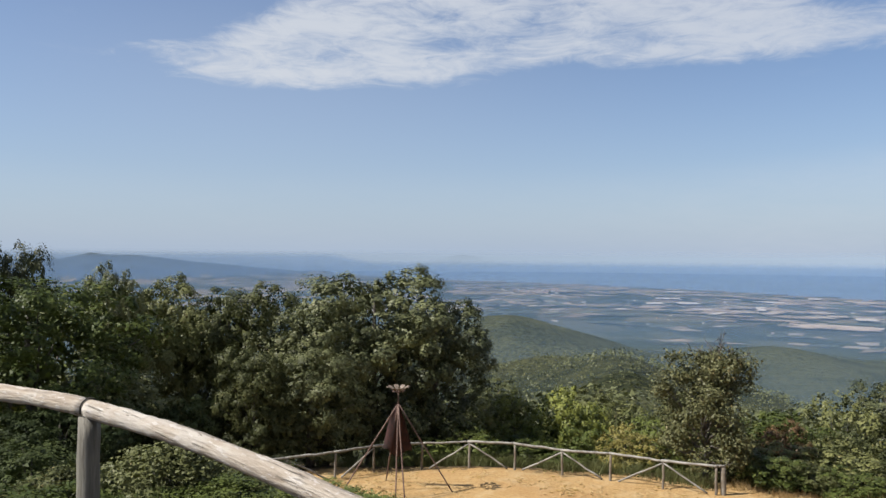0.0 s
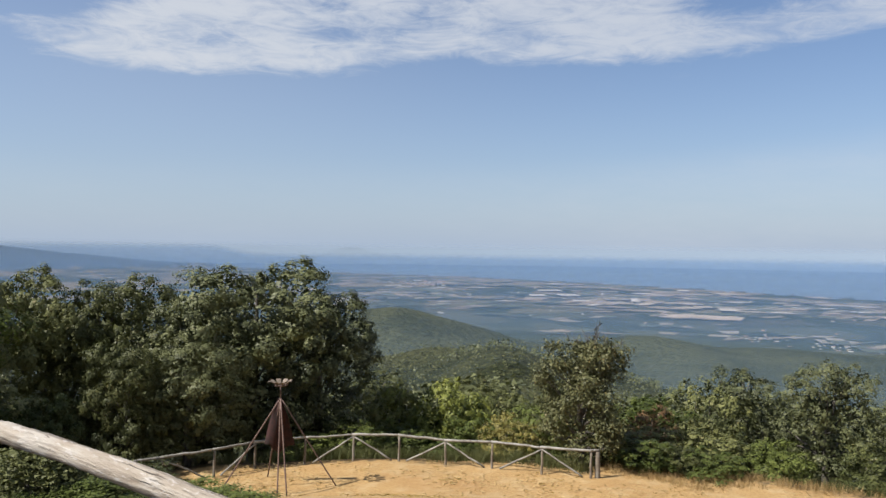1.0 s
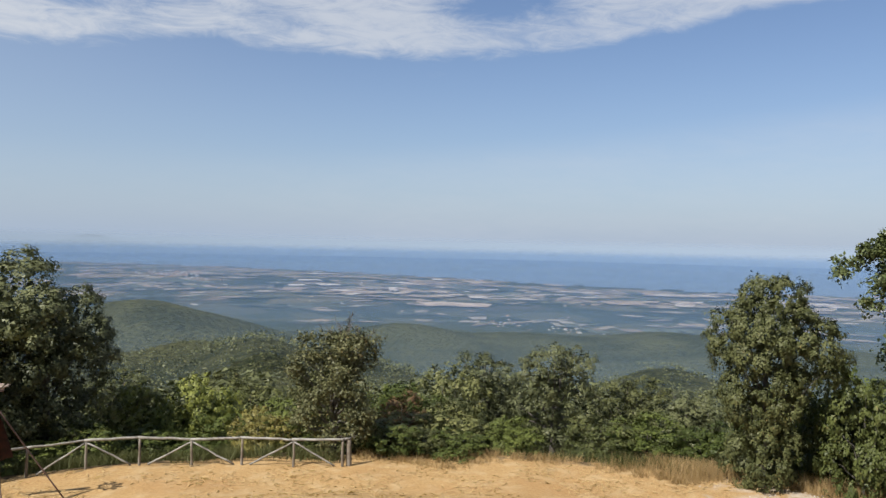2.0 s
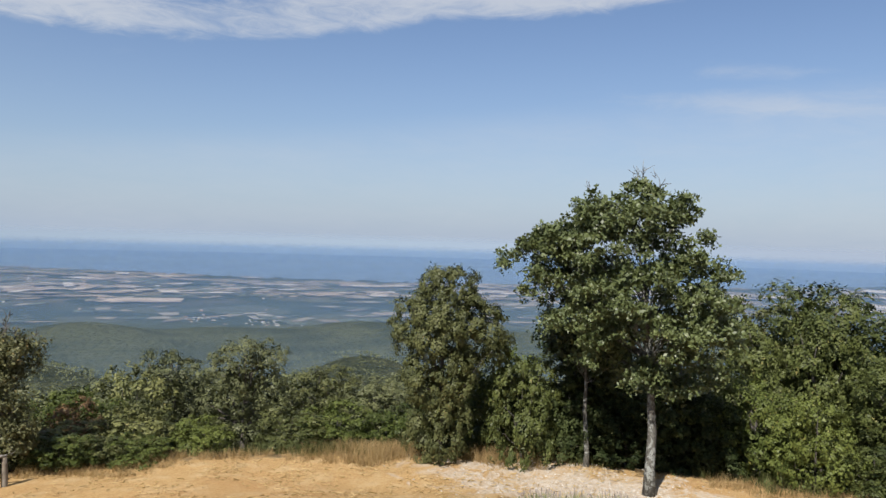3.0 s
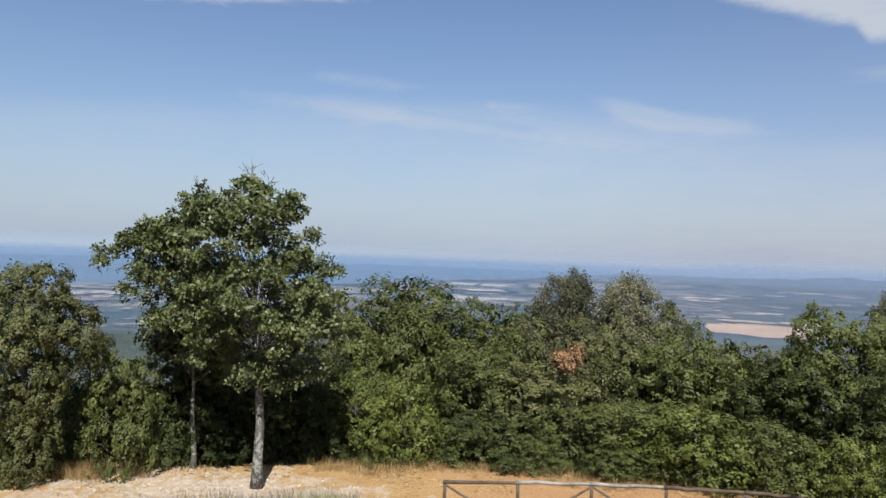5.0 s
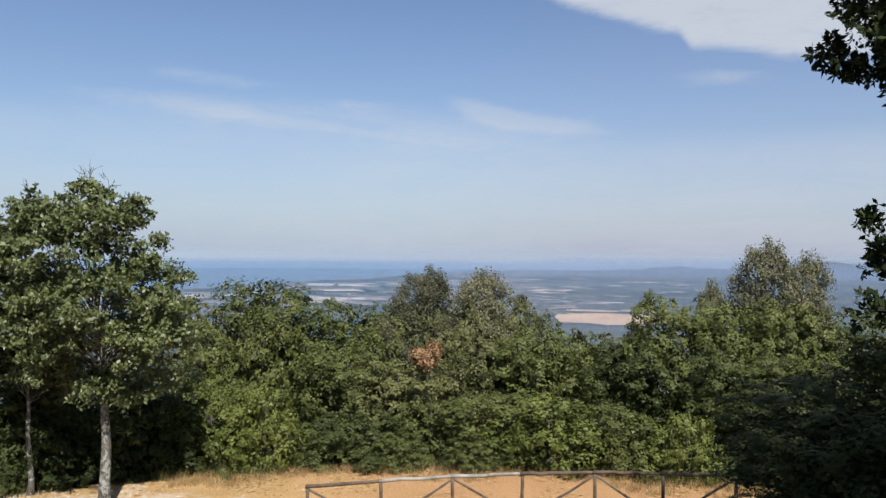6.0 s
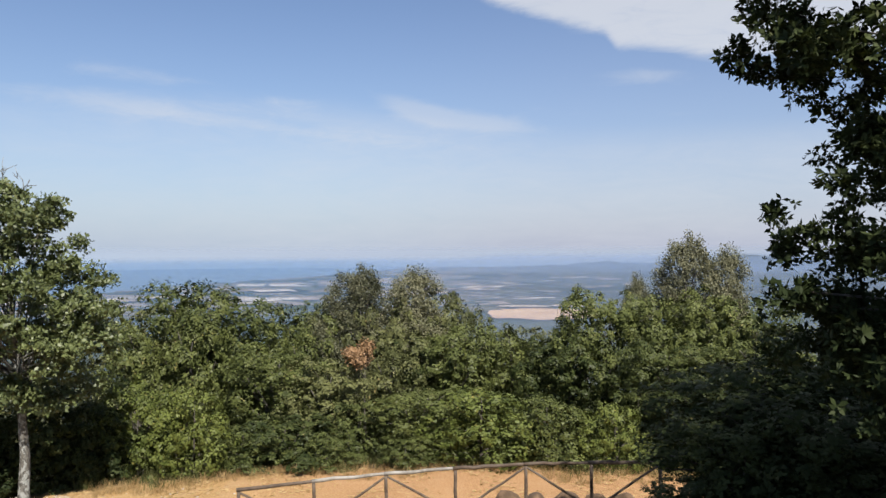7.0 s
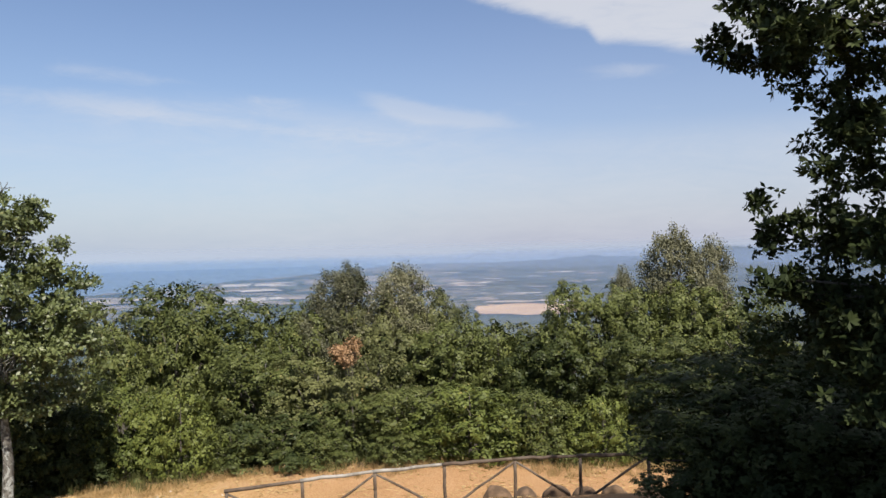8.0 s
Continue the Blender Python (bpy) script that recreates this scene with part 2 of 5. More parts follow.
def clearing_material():
    """Raked straw, with pale stony ground showing through near the oak, and brown leaf litter outside the clearing."""
    m, k, b, out = material("straw_ground")
    p = place(k)
    x, y, z = k.split(p)
    r = k.math("SQRT", k.math("ADD", k.math("MULTIPLY", x, x), k.math("MULTIPLY", y, y)))
    az = k.math("MULTIPLY", k.math("ARCTAN2", x, y), 57.2958)
    strands = k.add("ShaderNodeMapping")
    k.put(strands.inputs[0], p)
    strands.inputs["Scale"].default_value = (1.0, 2.6, 1.0)
    strands.inputs["Rotation"].default_value = (0, 0, radians(35))
    fine = k.noise(strands.outputs[0], 9.0, 8.0, 0.7, 0.6)
    mid = k.noise(p, 1.3, 5.0, 0.6)
    wide = k.noise(p, 0.22, 3.0)
    straw = k.mix(k.ramp(fine, 0.3, 0.7), (0.224, 0.134, 0.053), (0.411, 0.274, 0.124))
    straw = k.mix(k.math("MULTIPLY", k.ramp(mid, 0.45, 0.7), 0.5), straw, (0.411, 0.311, 0.174))
    straw = k.mix(k.math("MULTIPLY", k.ramp(wide, 0.5, 0.75), 0.45), straw, (0.261, 0.137, 0.053))
    # bare orange earth towards the lower fence
    earth = k.mix(k.ramp(fine, 0.3, 0.7), (0.249, 0.128, 0.059), (0.373, 0.224, 0.119))
    bare = k.ramp(k.math("ADD", az, k.math("MULTIPLY", k.math("SUBTRACT", mid, 0.5), 26.0)), 72.0, 90.0)
    straw = k.mix(k.math("MULTIPLY", bare, 0.75), straw, earth)
    # stony patch
    d = k.math("SQRT", k.math("ADD", k.math("POWER", k.math("MULTIPLY", k.math("SUBTRACT", x, 22.3), 0.32), 2.0), k.math("POWER", k.math("MULTIPLY", k.math("SUBTRACT", y, 11.5), 0.17), 2.0)))
    stone = k.ramp(k.math("ADD", d, k.math("MULTIPLY", k.math("SUBTRACT", k.noise(p, 0.8, 7.0, 0.7, 0.8), 0.5), 4.2)), 1.25, 0.55)
    pale = k.mix(k.ramp(k.noise(p, 3.5, 8.0, 0.75), 0.3, 0.7), (0.286, 0.224, 0.156), (0.461, 0.417, 0.361))
    c = k.mix(k.math("MULTIPLY", stone, 0.8), straw, pale)
    # edge of the clearing
    edge = k.math("ADD", r, k.math("MULTIPLY", k.math("SUBTRACT", mid, 0.5), 3.0))
    litter = k.mix(k.ramp(k.noise(p, 5.0, 6.0, 0.7), 0.35, 0.7), (0.037, 0.028, 0.016), (0.124, 0.087, 0.044))
    out_r = k.ramp(edge, 28.6, 29.4)
    out_l = k.ramp(k.math("ADD", az, k.math("MULTIPLY", k.math("SUBTRACT", mid, 0.5), 8.0)), -9.0, -12.0)
    inner = k.ramp(edge, 17.0, 14.0)
    c = k.mix(k.math("MAXIMUM", k.math("MAXIMUM", out_r, out_l), inner), c, litter)
    k.put(b.inputs["Base Color"], c)
    b.inputs["Roughness"].default_value = 0.95
    b.inputs["Specular IOR Level"].default_value = 0.15
    h = k.math("ADD", k.math("MULTIPLY", fine, 0.6), k.math("MULTIPLY", mid, 1.0))
    bump(k, b, h, 0.55, 0.12)
    return m


def hillside_material():
    m, k, b, out = material("wooded_hillside")
    p = place(k)
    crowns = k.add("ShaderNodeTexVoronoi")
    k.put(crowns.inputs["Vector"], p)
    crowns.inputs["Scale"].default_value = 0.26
    n = k.noise(p, 0.02, 5.0, 0.65)
    f = k.noise(p, 0.45, 5.0, 0.7)
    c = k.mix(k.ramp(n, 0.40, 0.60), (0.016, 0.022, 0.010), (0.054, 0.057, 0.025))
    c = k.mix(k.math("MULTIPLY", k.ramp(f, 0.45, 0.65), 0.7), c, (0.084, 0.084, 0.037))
    # shade between the crowns, put into the colour as near-black rims
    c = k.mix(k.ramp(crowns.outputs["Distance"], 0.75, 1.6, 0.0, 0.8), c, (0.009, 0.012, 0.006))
    k.put(b.inputs["Base Color"], c)
    b.inputs["Roughness"].default_value = 0.95
    b.inputs["Specular IOR Level"].default_value = 0.1
    bump(k, b, k.math("ADD", k.math("MULTIPLY", crowns.outputs["Distance"], -1.0), f), 1.0, 3.0)
    return m


def plain_land_material():
    """Far farmland: a patchwork of dark woods, green and dry plots."""
    m, k, b, out = material("farmland")
    p = place(k)
    cells = k.add("ShaderNodeTexVoronoi")
    cells.distance = "CHEBYCHEV"
    k.put(cells.inputs["Vector"], p)
    cells.inputs["Scale"].default_value = 0.016
    r, g, bl = k.split(cells.outputs["Color"])
    n = k.noise(p, 0.0035, 3.0)
    x, y, z = k.split(p)
    d = k.math("SQRT", k.math("ADD", k.math("MULTIPLY", x, x), k.math("MULTIPLY", y, y)))
    c = k.mix(r, (0.014, 0.022, 0.014), (0.034, 0.042, 0.025))
    c = k.mix(k.ramp(g, 0.60, 0.75), c, (0.053, 0.056, 0.034))
    far = k.ramp(k.math("ADD", d, k.math("MULTIPLY", n, 500.0)), 1050.0, 1500.0)
    # inland there is more wood than stubble
    az = k.math("MULTIPLY", k.math("ARCTAN2", x, y), 57.2958)
    far = k.math("MULTIPLY", far, k.ramp(az, 92.0, 101.0, 1.0, 0.25))
    c = k.mix(k.math("MULTIPLY", k.ramp(bl, 0.55, 0.65), k.math("MULTIPLY", far, 0.6)), c, (0.224, 0.174, 0.124))
    k.put(b.inputs["Base Color"], c)
    b.inputs["Roughness"].default_value = 1.0
    b.inputs["Specular IOR Level"].default_value = 0.05
    bump(k, b, k.noise(p, 0.08, 5.0, 0.7), 0.6, 4.0)
    return m


def sea_material():
    m, k, b, out = material("sea_water")
    p = place(k)
    n = k.noise(p, 0.0016, 3.0)
    k.put(b.inputs["Base Color"], k.mix(n, (0.081, 0.120, 0.169), (0.092, 0.132, 0.182)))
    b.inputs["Roughness"].default_value = 0.55
    b.inputs["Specular IOR Level"].default_value = 0.3
    return m


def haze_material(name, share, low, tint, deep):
    """A tinted see-through sheet that stands in for haze, lit by sun and sky: it thins out upwards, later over the
    hills than over the sea.
    """
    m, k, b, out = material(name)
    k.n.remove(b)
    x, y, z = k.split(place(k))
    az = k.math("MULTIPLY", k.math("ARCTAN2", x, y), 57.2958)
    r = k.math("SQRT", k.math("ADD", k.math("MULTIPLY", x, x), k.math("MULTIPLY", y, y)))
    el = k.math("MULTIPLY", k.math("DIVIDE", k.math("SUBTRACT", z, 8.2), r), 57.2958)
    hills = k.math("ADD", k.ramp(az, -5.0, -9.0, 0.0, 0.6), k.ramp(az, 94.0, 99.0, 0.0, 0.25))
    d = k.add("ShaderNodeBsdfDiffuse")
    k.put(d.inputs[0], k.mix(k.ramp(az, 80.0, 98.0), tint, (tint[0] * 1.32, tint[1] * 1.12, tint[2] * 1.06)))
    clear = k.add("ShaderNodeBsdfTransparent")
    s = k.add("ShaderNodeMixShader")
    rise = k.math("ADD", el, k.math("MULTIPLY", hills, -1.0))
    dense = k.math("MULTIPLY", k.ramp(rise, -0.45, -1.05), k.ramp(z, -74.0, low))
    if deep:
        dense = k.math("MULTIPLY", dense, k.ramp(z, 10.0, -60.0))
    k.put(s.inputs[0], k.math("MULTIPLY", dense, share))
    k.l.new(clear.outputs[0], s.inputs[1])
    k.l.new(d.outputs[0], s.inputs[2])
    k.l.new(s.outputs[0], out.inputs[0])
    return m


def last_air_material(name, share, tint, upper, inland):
    """A tinted sheet that stands in for the farthest haze, pale as the lowest sky above the sea's rim, and blue below
    it.
    """
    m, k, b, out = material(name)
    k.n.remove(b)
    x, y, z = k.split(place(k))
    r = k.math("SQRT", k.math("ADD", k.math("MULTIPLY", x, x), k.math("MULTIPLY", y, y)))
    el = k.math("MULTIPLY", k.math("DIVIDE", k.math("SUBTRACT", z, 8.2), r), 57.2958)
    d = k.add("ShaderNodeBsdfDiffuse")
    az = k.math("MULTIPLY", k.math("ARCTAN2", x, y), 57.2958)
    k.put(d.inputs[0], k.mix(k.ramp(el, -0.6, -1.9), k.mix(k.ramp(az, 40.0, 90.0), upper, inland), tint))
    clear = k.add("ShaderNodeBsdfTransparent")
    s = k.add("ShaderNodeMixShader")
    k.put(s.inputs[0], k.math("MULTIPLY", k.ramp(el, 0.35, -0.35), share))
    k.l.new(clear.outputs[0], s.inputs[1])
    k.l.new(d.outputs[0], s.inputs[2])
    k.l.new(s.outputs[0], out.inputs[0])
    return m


M_HOLM = leaf_material("holm_oak_leaves", (0.022, 0.028, 0.012), (0.146, 0.153, 0.068), (0.174, 0.156, 0.075), shine=0.18)
M_OAK = leaf_material("oak_leaves", (0.016, 0.026, 0.009), (0.105, 0.124, 0.046), (0.156, 0.149, 0.062), 0.45, 0.14, 0.32)
# leaves with deep shade put into their colour
M_SHADE = leaf_material("shade_dark_leaves", (0.013, 0.020, 0.007), (0.054, 0.067, 0.024), (0.075, 0.075, 0.037), 0.6, 0.10, 0.08)
M_RUSSET = leaf_material("russet_leaves", (0.056, 0.032, 0.016), (0.137, 0.081, 0.037), (0.124, 0.100, 0.037))
M_GREEN = leaf_material("green_leaves", (0.023, 0.032, 0.010), (0.088, 0.101, 0.030), (0.146, 0.130, 0.044), shine=0.15)
M_LIGHT = leaf_material("light_green_leaves", (0.034, 0.047, 0.011), (0.106, 0.124, 0.031), (0.160, 0.146, 0.042), shine=0.13)
M_LIME = leaf_material("yellow_green_leaves", (0.066, 0.079, 0.015), (0.199, 0.212, 0.046), (0.216, 0.199, 0.050))
M_YELLOW = leaf_material("yellowing_leaves", (0.083, 0.079, 0.022), (0.195, 0.166, 0.046), (0.207, 0.137, 0.037))
M_OLIVE = leaf_material("dry_olive_leaves", (0.029, 0.035, 0.013), (0.114, 0.119, 0.046), (0.168, 0.134, 0.055), shine=0.13)
# lighter copy of the olive leaves, with sunlight put into its colour
M_SUNNY = leaf_material("sunny_olive_leaves", (0.048, 0.056, 0.018), (0.178, 0.178, 0.065), (0.207, 0.166, 0.066), shine=0.15)
M_PEAR = leaf_material("half_dry_leaves", (0.068, 0.070, 0.030), (0.212, 0.205, 0.098), (0.207, 0.149, 0.066), shine=0.15)
M_BROWN = leaf_material("withered_leaves", (0.155, 0.092, 0.046), (0.318, 0.196, 0.104), (0.187, 0.120, 0.066))
M_GREY = leaf_material("silvery_leaves", (0.034, 0.038, 0.020), (0.142, 0.138, 0.080), (0.187, 0.168, 0.093), shine=0.2)
M_GRASS = leaf_material("dry_grass", (0.212, 0.137, 0.059), (0.411, 0.299, 0.153), (0.274, 0.212, 0.093), 0.7, 0.3)
M_WEED = leaf_material("green_grass", (0.037, 0.046, 0.012), (0.124, 0.124, 0.044), (0.217, 0.168, 0.075), 0.7, 0.3)
M_LAVENDER = leaf_material("lavender_stems", (0.124, 0.140, 0.053), (0.249, 0.258, 0.124), (0.261, 0.237, 0.174), 0.7, 0.25)
M_FLOWER = leaf_material("lavender_heads", (0.199, 0.165, 0.156), (0.311, 0.268, 0.242), (0.286, 0.249, 0.193), 0.8, 0.2)
M_BARK = bark_material()
M_DARKBARK = wood_material("dark_bark", (0.028, 0.023, 0.018), (0.075, 0.062, 0.050), (0.106, 0.100, 0.087), (1, 1, 0.3), 9.0, 0.7)
M_POLE = wood_material("weathered_pole", (0.106, 0.096, 0.081), (0.212, 0.196, 0.168), (0.274, 0.261, 0.233), (1, 1, 1), 7.0, 0.4)
M_BROWNPOLE = wood_material("brown_pole", (0.034, 0.022, 0.014), (0.081, 0.055, 0.035), (0.106, 0.084, 0.062), (1, 1, 1), 7.0, 0.4)
M_STAKE = wood_material("brown_grey_stake", (0.081, 0.062, 0.044), (0.168, 0.140, 0.103), (0.187, 0.171, 0.144), (1, 1, 1), 7.0, 0.4)
M_RAIL = rail_material()
M_POST = wood_material("grey_post", (0.093, 0.084, 0.066), (0.187, 0.171, 0.140), (0.149, 0.144, 0.112), (4.0, 4.0, 0.35), 9.0, 0.6)
M_RUST = plain_material("rusty_iron", (0.081, 0.046, 0.037), (0.162, 0.106, 0.084), 18.0, 0.75, 0.1)
M_REDNET = plain_material("dark_red_cloth", (0.012, 0.004, 0.004), (0.034, 0.009, 0.007), 5.0, 0.95)
M_PALEIRON = plain_material("faded_metal", (0.106, 0.078, 0.056), (0.205, 0.162, 0.124), 20.0, 0.7, 0.2)
M_STUMP = plain_material("brown_stone", (0.058, 0.035, 0.018), (0.120, 0.074, 0.042), 4.0, 0.95, 0.0, 0.8, 0.04)
M_PEBBLE = plain_material("pale_pebbles", (0.237, 0.208, 0.168), (0.386, 0.352, 0.305), 3.0, 0.95)
M_CLEARING = clearing_material()
M_HILL = hillside_material()
M_PLAIN = plain_land_material()
M_SEA = sea_material()
M_FIELD = island_material("far_plots", [(0.187, 0.149, 0.100), (0.124, 0.093, 0.062), (0.205, 0.172, 0.128), (0.032, 0.037, 0.018), (0.062, 0.069, 0.032), (0.230, 0.168, 0.114), (0.025, 0.032, 0.016), (0.044, 0.053, 0.025), (0.037, 0.044, 0.022)])
M_PALEPLOT = island_material("pale_stubble", [(0.295, 0.235, 0.170), (0.400, 0.345, 0.285), (0.200, 0.148, 0.100), (0.240, 0.178, 0.126), (0.178, 0.144, 0.098)])
M_HOUSE = island_material("far_houses", [(0.343, 0.324, 0.292), (0.261, 0.168, 0.119), (0.299, 0.261, 0.212)])
M_TAN = plain_material("ploughed_tan", (0.324, 0.199, 0.106), (0.411, 0.274, 0.162), 0.02, 1.0)
M_DRYFIELD = plain_material("dry_field", (0.249, 0.187, 0.137), (0.349, 0.278, 0.216), 0.03, 1.0)
# blue of the hazy distance is mixed into the island and far hill colours
M_ISLAND = plain_material("haze_blue_rock", (0.037, 0.050, 0.056), (0.056, 0.069, 0.075), 0.006, 1.0)
M_FARHILL = plain_material("haze_blue_hill", (0.020, 0.032, 0.038), (0.032, 0.047, 0.054), 0.006, 1.0)

# ---------------------------------------------------------------- mesh helpers


def mesh_of(name, verts, quads=None, tris=None, mats=(), smooth=False):
    """A mesh from number arrays of corners and faces."""
    me = bpy.data.meshes.new(name)
    verts = np.asarray(verts, dtype=np.float32)
    sets = [(np.asarray(f, dtype=np.int32), n) for f, n in ((quads, 4), (tris, 3)) if f is not None and len(f)]
    me.vertices.add(len(verts))
    me.vertices.foreach_set("co", verts.ravel())
    loops = np.concatenate([f.ravel() for f, n in sets])
    counts = np.concatenate([np.full(len(f), n, dtype=np.int32) for f, n in sets])
    me.loops.add(len(loops))
    me.loops.foreach_set("vertex_index", loops)
    me.polygons.add(len(counts))
    me.polygons.foreach_set("loop_start", np.concatenate([[0], np.cumsum(counts)[:-1]]).astype(np.int32))
    me.polygons.foreach_set("loop_total", counts)
    me.polygons.foreach_set("use_smooth", np.full(len(counts), smooth))
    for m in mats:
        me.materials.append(m)
    me.update(calc_edges=True)
    return me


def part(name, me, parent=None, label=""):
    ob = new(name, me)
    if parent is not None:
        ob.parent = parent
    return tagged(ob, label) if label else ob


def thing(name, label, category, at=(0, 0, 0), group="", kind=""):
    ob = new(name)
    ob.location = at
    return tagged(ob, label, category, group, kind)


class Tubes:
    """Gathers bent, tapered round poles into one mesh."""

    def __init__(self):
        self.v, self.q, self.t, self.count = [], [], [], 0

    def add(self, points, radii, sides=8, rough=0.0, rng=None, cap=True):
        pts = np.asarray(points, dtype=float)
        n = len(pts)
        radii = np.broadcast_to(np.asarray(radii, dtype=float), (n,))
        way = np.gradient(pts, axis=0)
        way /= np.linalg.norm(way, axis=1)[:, None] + 1e-9
        ref = np.array([0, 0, 1.0]) if abs(way[0][2]) < 0.8 else np.array([1.0, 0, 0])
        side = np.cross(way, ref)
        side /= np.linalg.norm(side, axis=1)[:, None] + 1e-9
        up = np.cross(side, way)
        a = np.linspace(0, 2 * math.pi, sides, endpoint=False)
        ring = radii[:, None] * np.ones(sides)[None]
        if rough and rng is not None:
            ring = ring * (1 + rough * rng.standard_normal((n, sides)))
        v = pts[:, None] + ring[..., None] * (np.cos(a)[None, :, None] * side[:, None] + np.sin(a)[None, :, None] * up[:, None])
        v = v.reshape(-1, 3)
        i, j = np.meshgrid(np.arange(n - 1), np.arange(sides), indexing="ij")
        k2 = (j + 1) % sides
        q = np.stack([i * sides + j, i * sides + k2, (i + 1) * sides + k2, (i + 1) * sides + j], -1).reshape(-1, 4)
        extra = []
        if cap:
            ends = np.stack([pts[0] - way[0] * radii[0] * 0.06, pts[-1] + way[-1] * radii[-1] * 0.06])
            base = len(v)
            v = np.vstack([v, ends])
            jj = np.arange(sides)
            k3 = (jj + 1) % sides
            extra = [np.stack([np.full(sides, base), k3, jj, jj], -1), np.stack([np.full(sides, base + 1), (n - 1) * sides + jj, (n - 1) * sides + k3, (n - 1) * sides + k3], -1)]
        self.v.append(v)
        self.q.append(q + self.count)
        for e in extra:
            self.t.append(e[:, :3] + self.count)
        self.count += len(v)

    def mesh(self, name, mat, smooth=True):
        return mesh_of(name, np.vstack(self.v), np.vstack(self.q), np.vstack(self.t) if self.t else None, [mat], smooth)


def bent(a, b, rng, wobble, n=6):
    a, b = np.asarray(a, float), np.asarray(b, float)
    s = np.linspace(0, 1, n)[:, None]
    off = rng.normal(0, wobble, (n, 3)) * np.sin(np.linspace(0, math.pi, n))[:, None]
    return a + (b - a) * s + off


def unit(v):
    return v / (np.linalg.norm(v, axis=-1, keepdims=True) + 1e-9)


def leaf_cards(P, N, S, rng, slim=0.62, fold=0.16):
    """One small folded blade for each place, normal and size."""
    n = len(P)
    t = unit(np.cross(N, rng.standard_normal((n, 3))))
    b = np.cross(N, t)
    s = np.asarray(S)[:, None]
    v = np.stack([P - t * s * 0.5, P + b * s * 0.5 * slim + N * s * fold, P + t * s * 0.5, P - b * s * 0.5 * slim + N * s * fold], 1).reshape(-1, 3)
    return v, np.arange(4 * n, dtype=np.int32).reshape(-1, 4)


def leaf_slips(P, N, S, rng, slim=0.8):
    """One small three-cornered blade for each place: for leaves too far off to show their outline."""
    n = len(P)
    t = unit(np.cross(N, rng.standard_normal((n, 3))))
    b = np.cross(N, t)
    s = np.asarray(S)[:, None]
    v = np.stack([P + t * s * 0.6, P - t * s * 0.45 + b * s * 0.55 * slim, P - t * s * 0.4 - b * s * 0.55 * slim], 1).reshape(-1, 3)
    return v, np.arange(3 * n, dtype=np.int32).reshape(-1, 3)


def crown_leaves(rng, masses, clumps, per, rc, size, flat=0.85, up=0.22, inner=0.5, low=-0.55, share=4):
    """Clumps of leaves over the outside of a few large masses (x, y, z, rx, ry, rz)."""
    masses = np.asarray(masses, float)
    area = (masses[:, 3] * masses[:, 4] * masses[:, 5]) ** (2 / 3)
    if masses.shape[1] > 6:
        area, masses = area * masses[:, 6], masses[:, :6]
    # boughs over the masses, then clumps over the outer side of each bough
    n = max(6, clumps // share)
    pick = rng.choice(len(masses), n, p=area / area.sum())
    w = unit(rng.standard_normal((n, 3)))
    w[:, 2] = np.where(w[:, 2] < low, -w[:, 2], w[:, 2])
    k = rng.uniform(inner ** 2, 0.9, n) ** 0.5 * rng.uniform(0.85, 1.05, n)
    boughs = masses[pick, :3] + w * masses[pick, 3:] * k[:, None]
    size_of = np.minimum(masses[pick, 3:], 1.9) * rng.uniform(0.26, 0.46, n)[:, None]
    at = np.concatenate([np.arange(n), rng.choice(n, clumps - n, p=size_of[:, 0] / size_of[:, 0].sum())]) if clumps > n else np.arange(clumps)
    u = unit(0.7 * w[at] + np.array([0, 0, 0.1]) + 1.0 * unit(rng.standard_normal((clumps, 3))))
    C = boughs[at] + u * size_of[at] * rng.uniform(0.7, 1.05, clumps)[:, None]
    R = rc * rng.uniform(0.55, 1.35, clumps)
    count = np.maximum(8, (per * (R / rc) ** 2).astype(int))
    i = np.repeat(np.arange(clumps), count)
    # each clump is drawn out along its own sprays, with no hard edge
    g = rng.standard_normal((len(i), 3))
    spray = unit(u + 0.8 * rng.standard_normal((clumps, 3)))
    g += spray[i] * (rng.standard_normal(len(i)) * 0.9)[:, None]
    g *= np.minimum(1.0, 3.1 / np.linalg.norm(g, axis=1))[:, None]
    g[:, 2] = np.where((g[:, 2] < -0.4) & (rng.random(len(i)) < 0.5), -g[:, 2], g[:, 2])
    v = unit(g)
    P = C[i] + g * (R[i] * 0.42)[:, None] * np.array([1, 1, flat])
    N = unit(0.5 * v + 0.35 * u[i] + np.array([0, 0, up]) + 0.62 * rng.standard_normal((len(i), 3)))
    S = size * rng.uniform(0.6, 1.4, len(i))
    return P, N, S, C, R


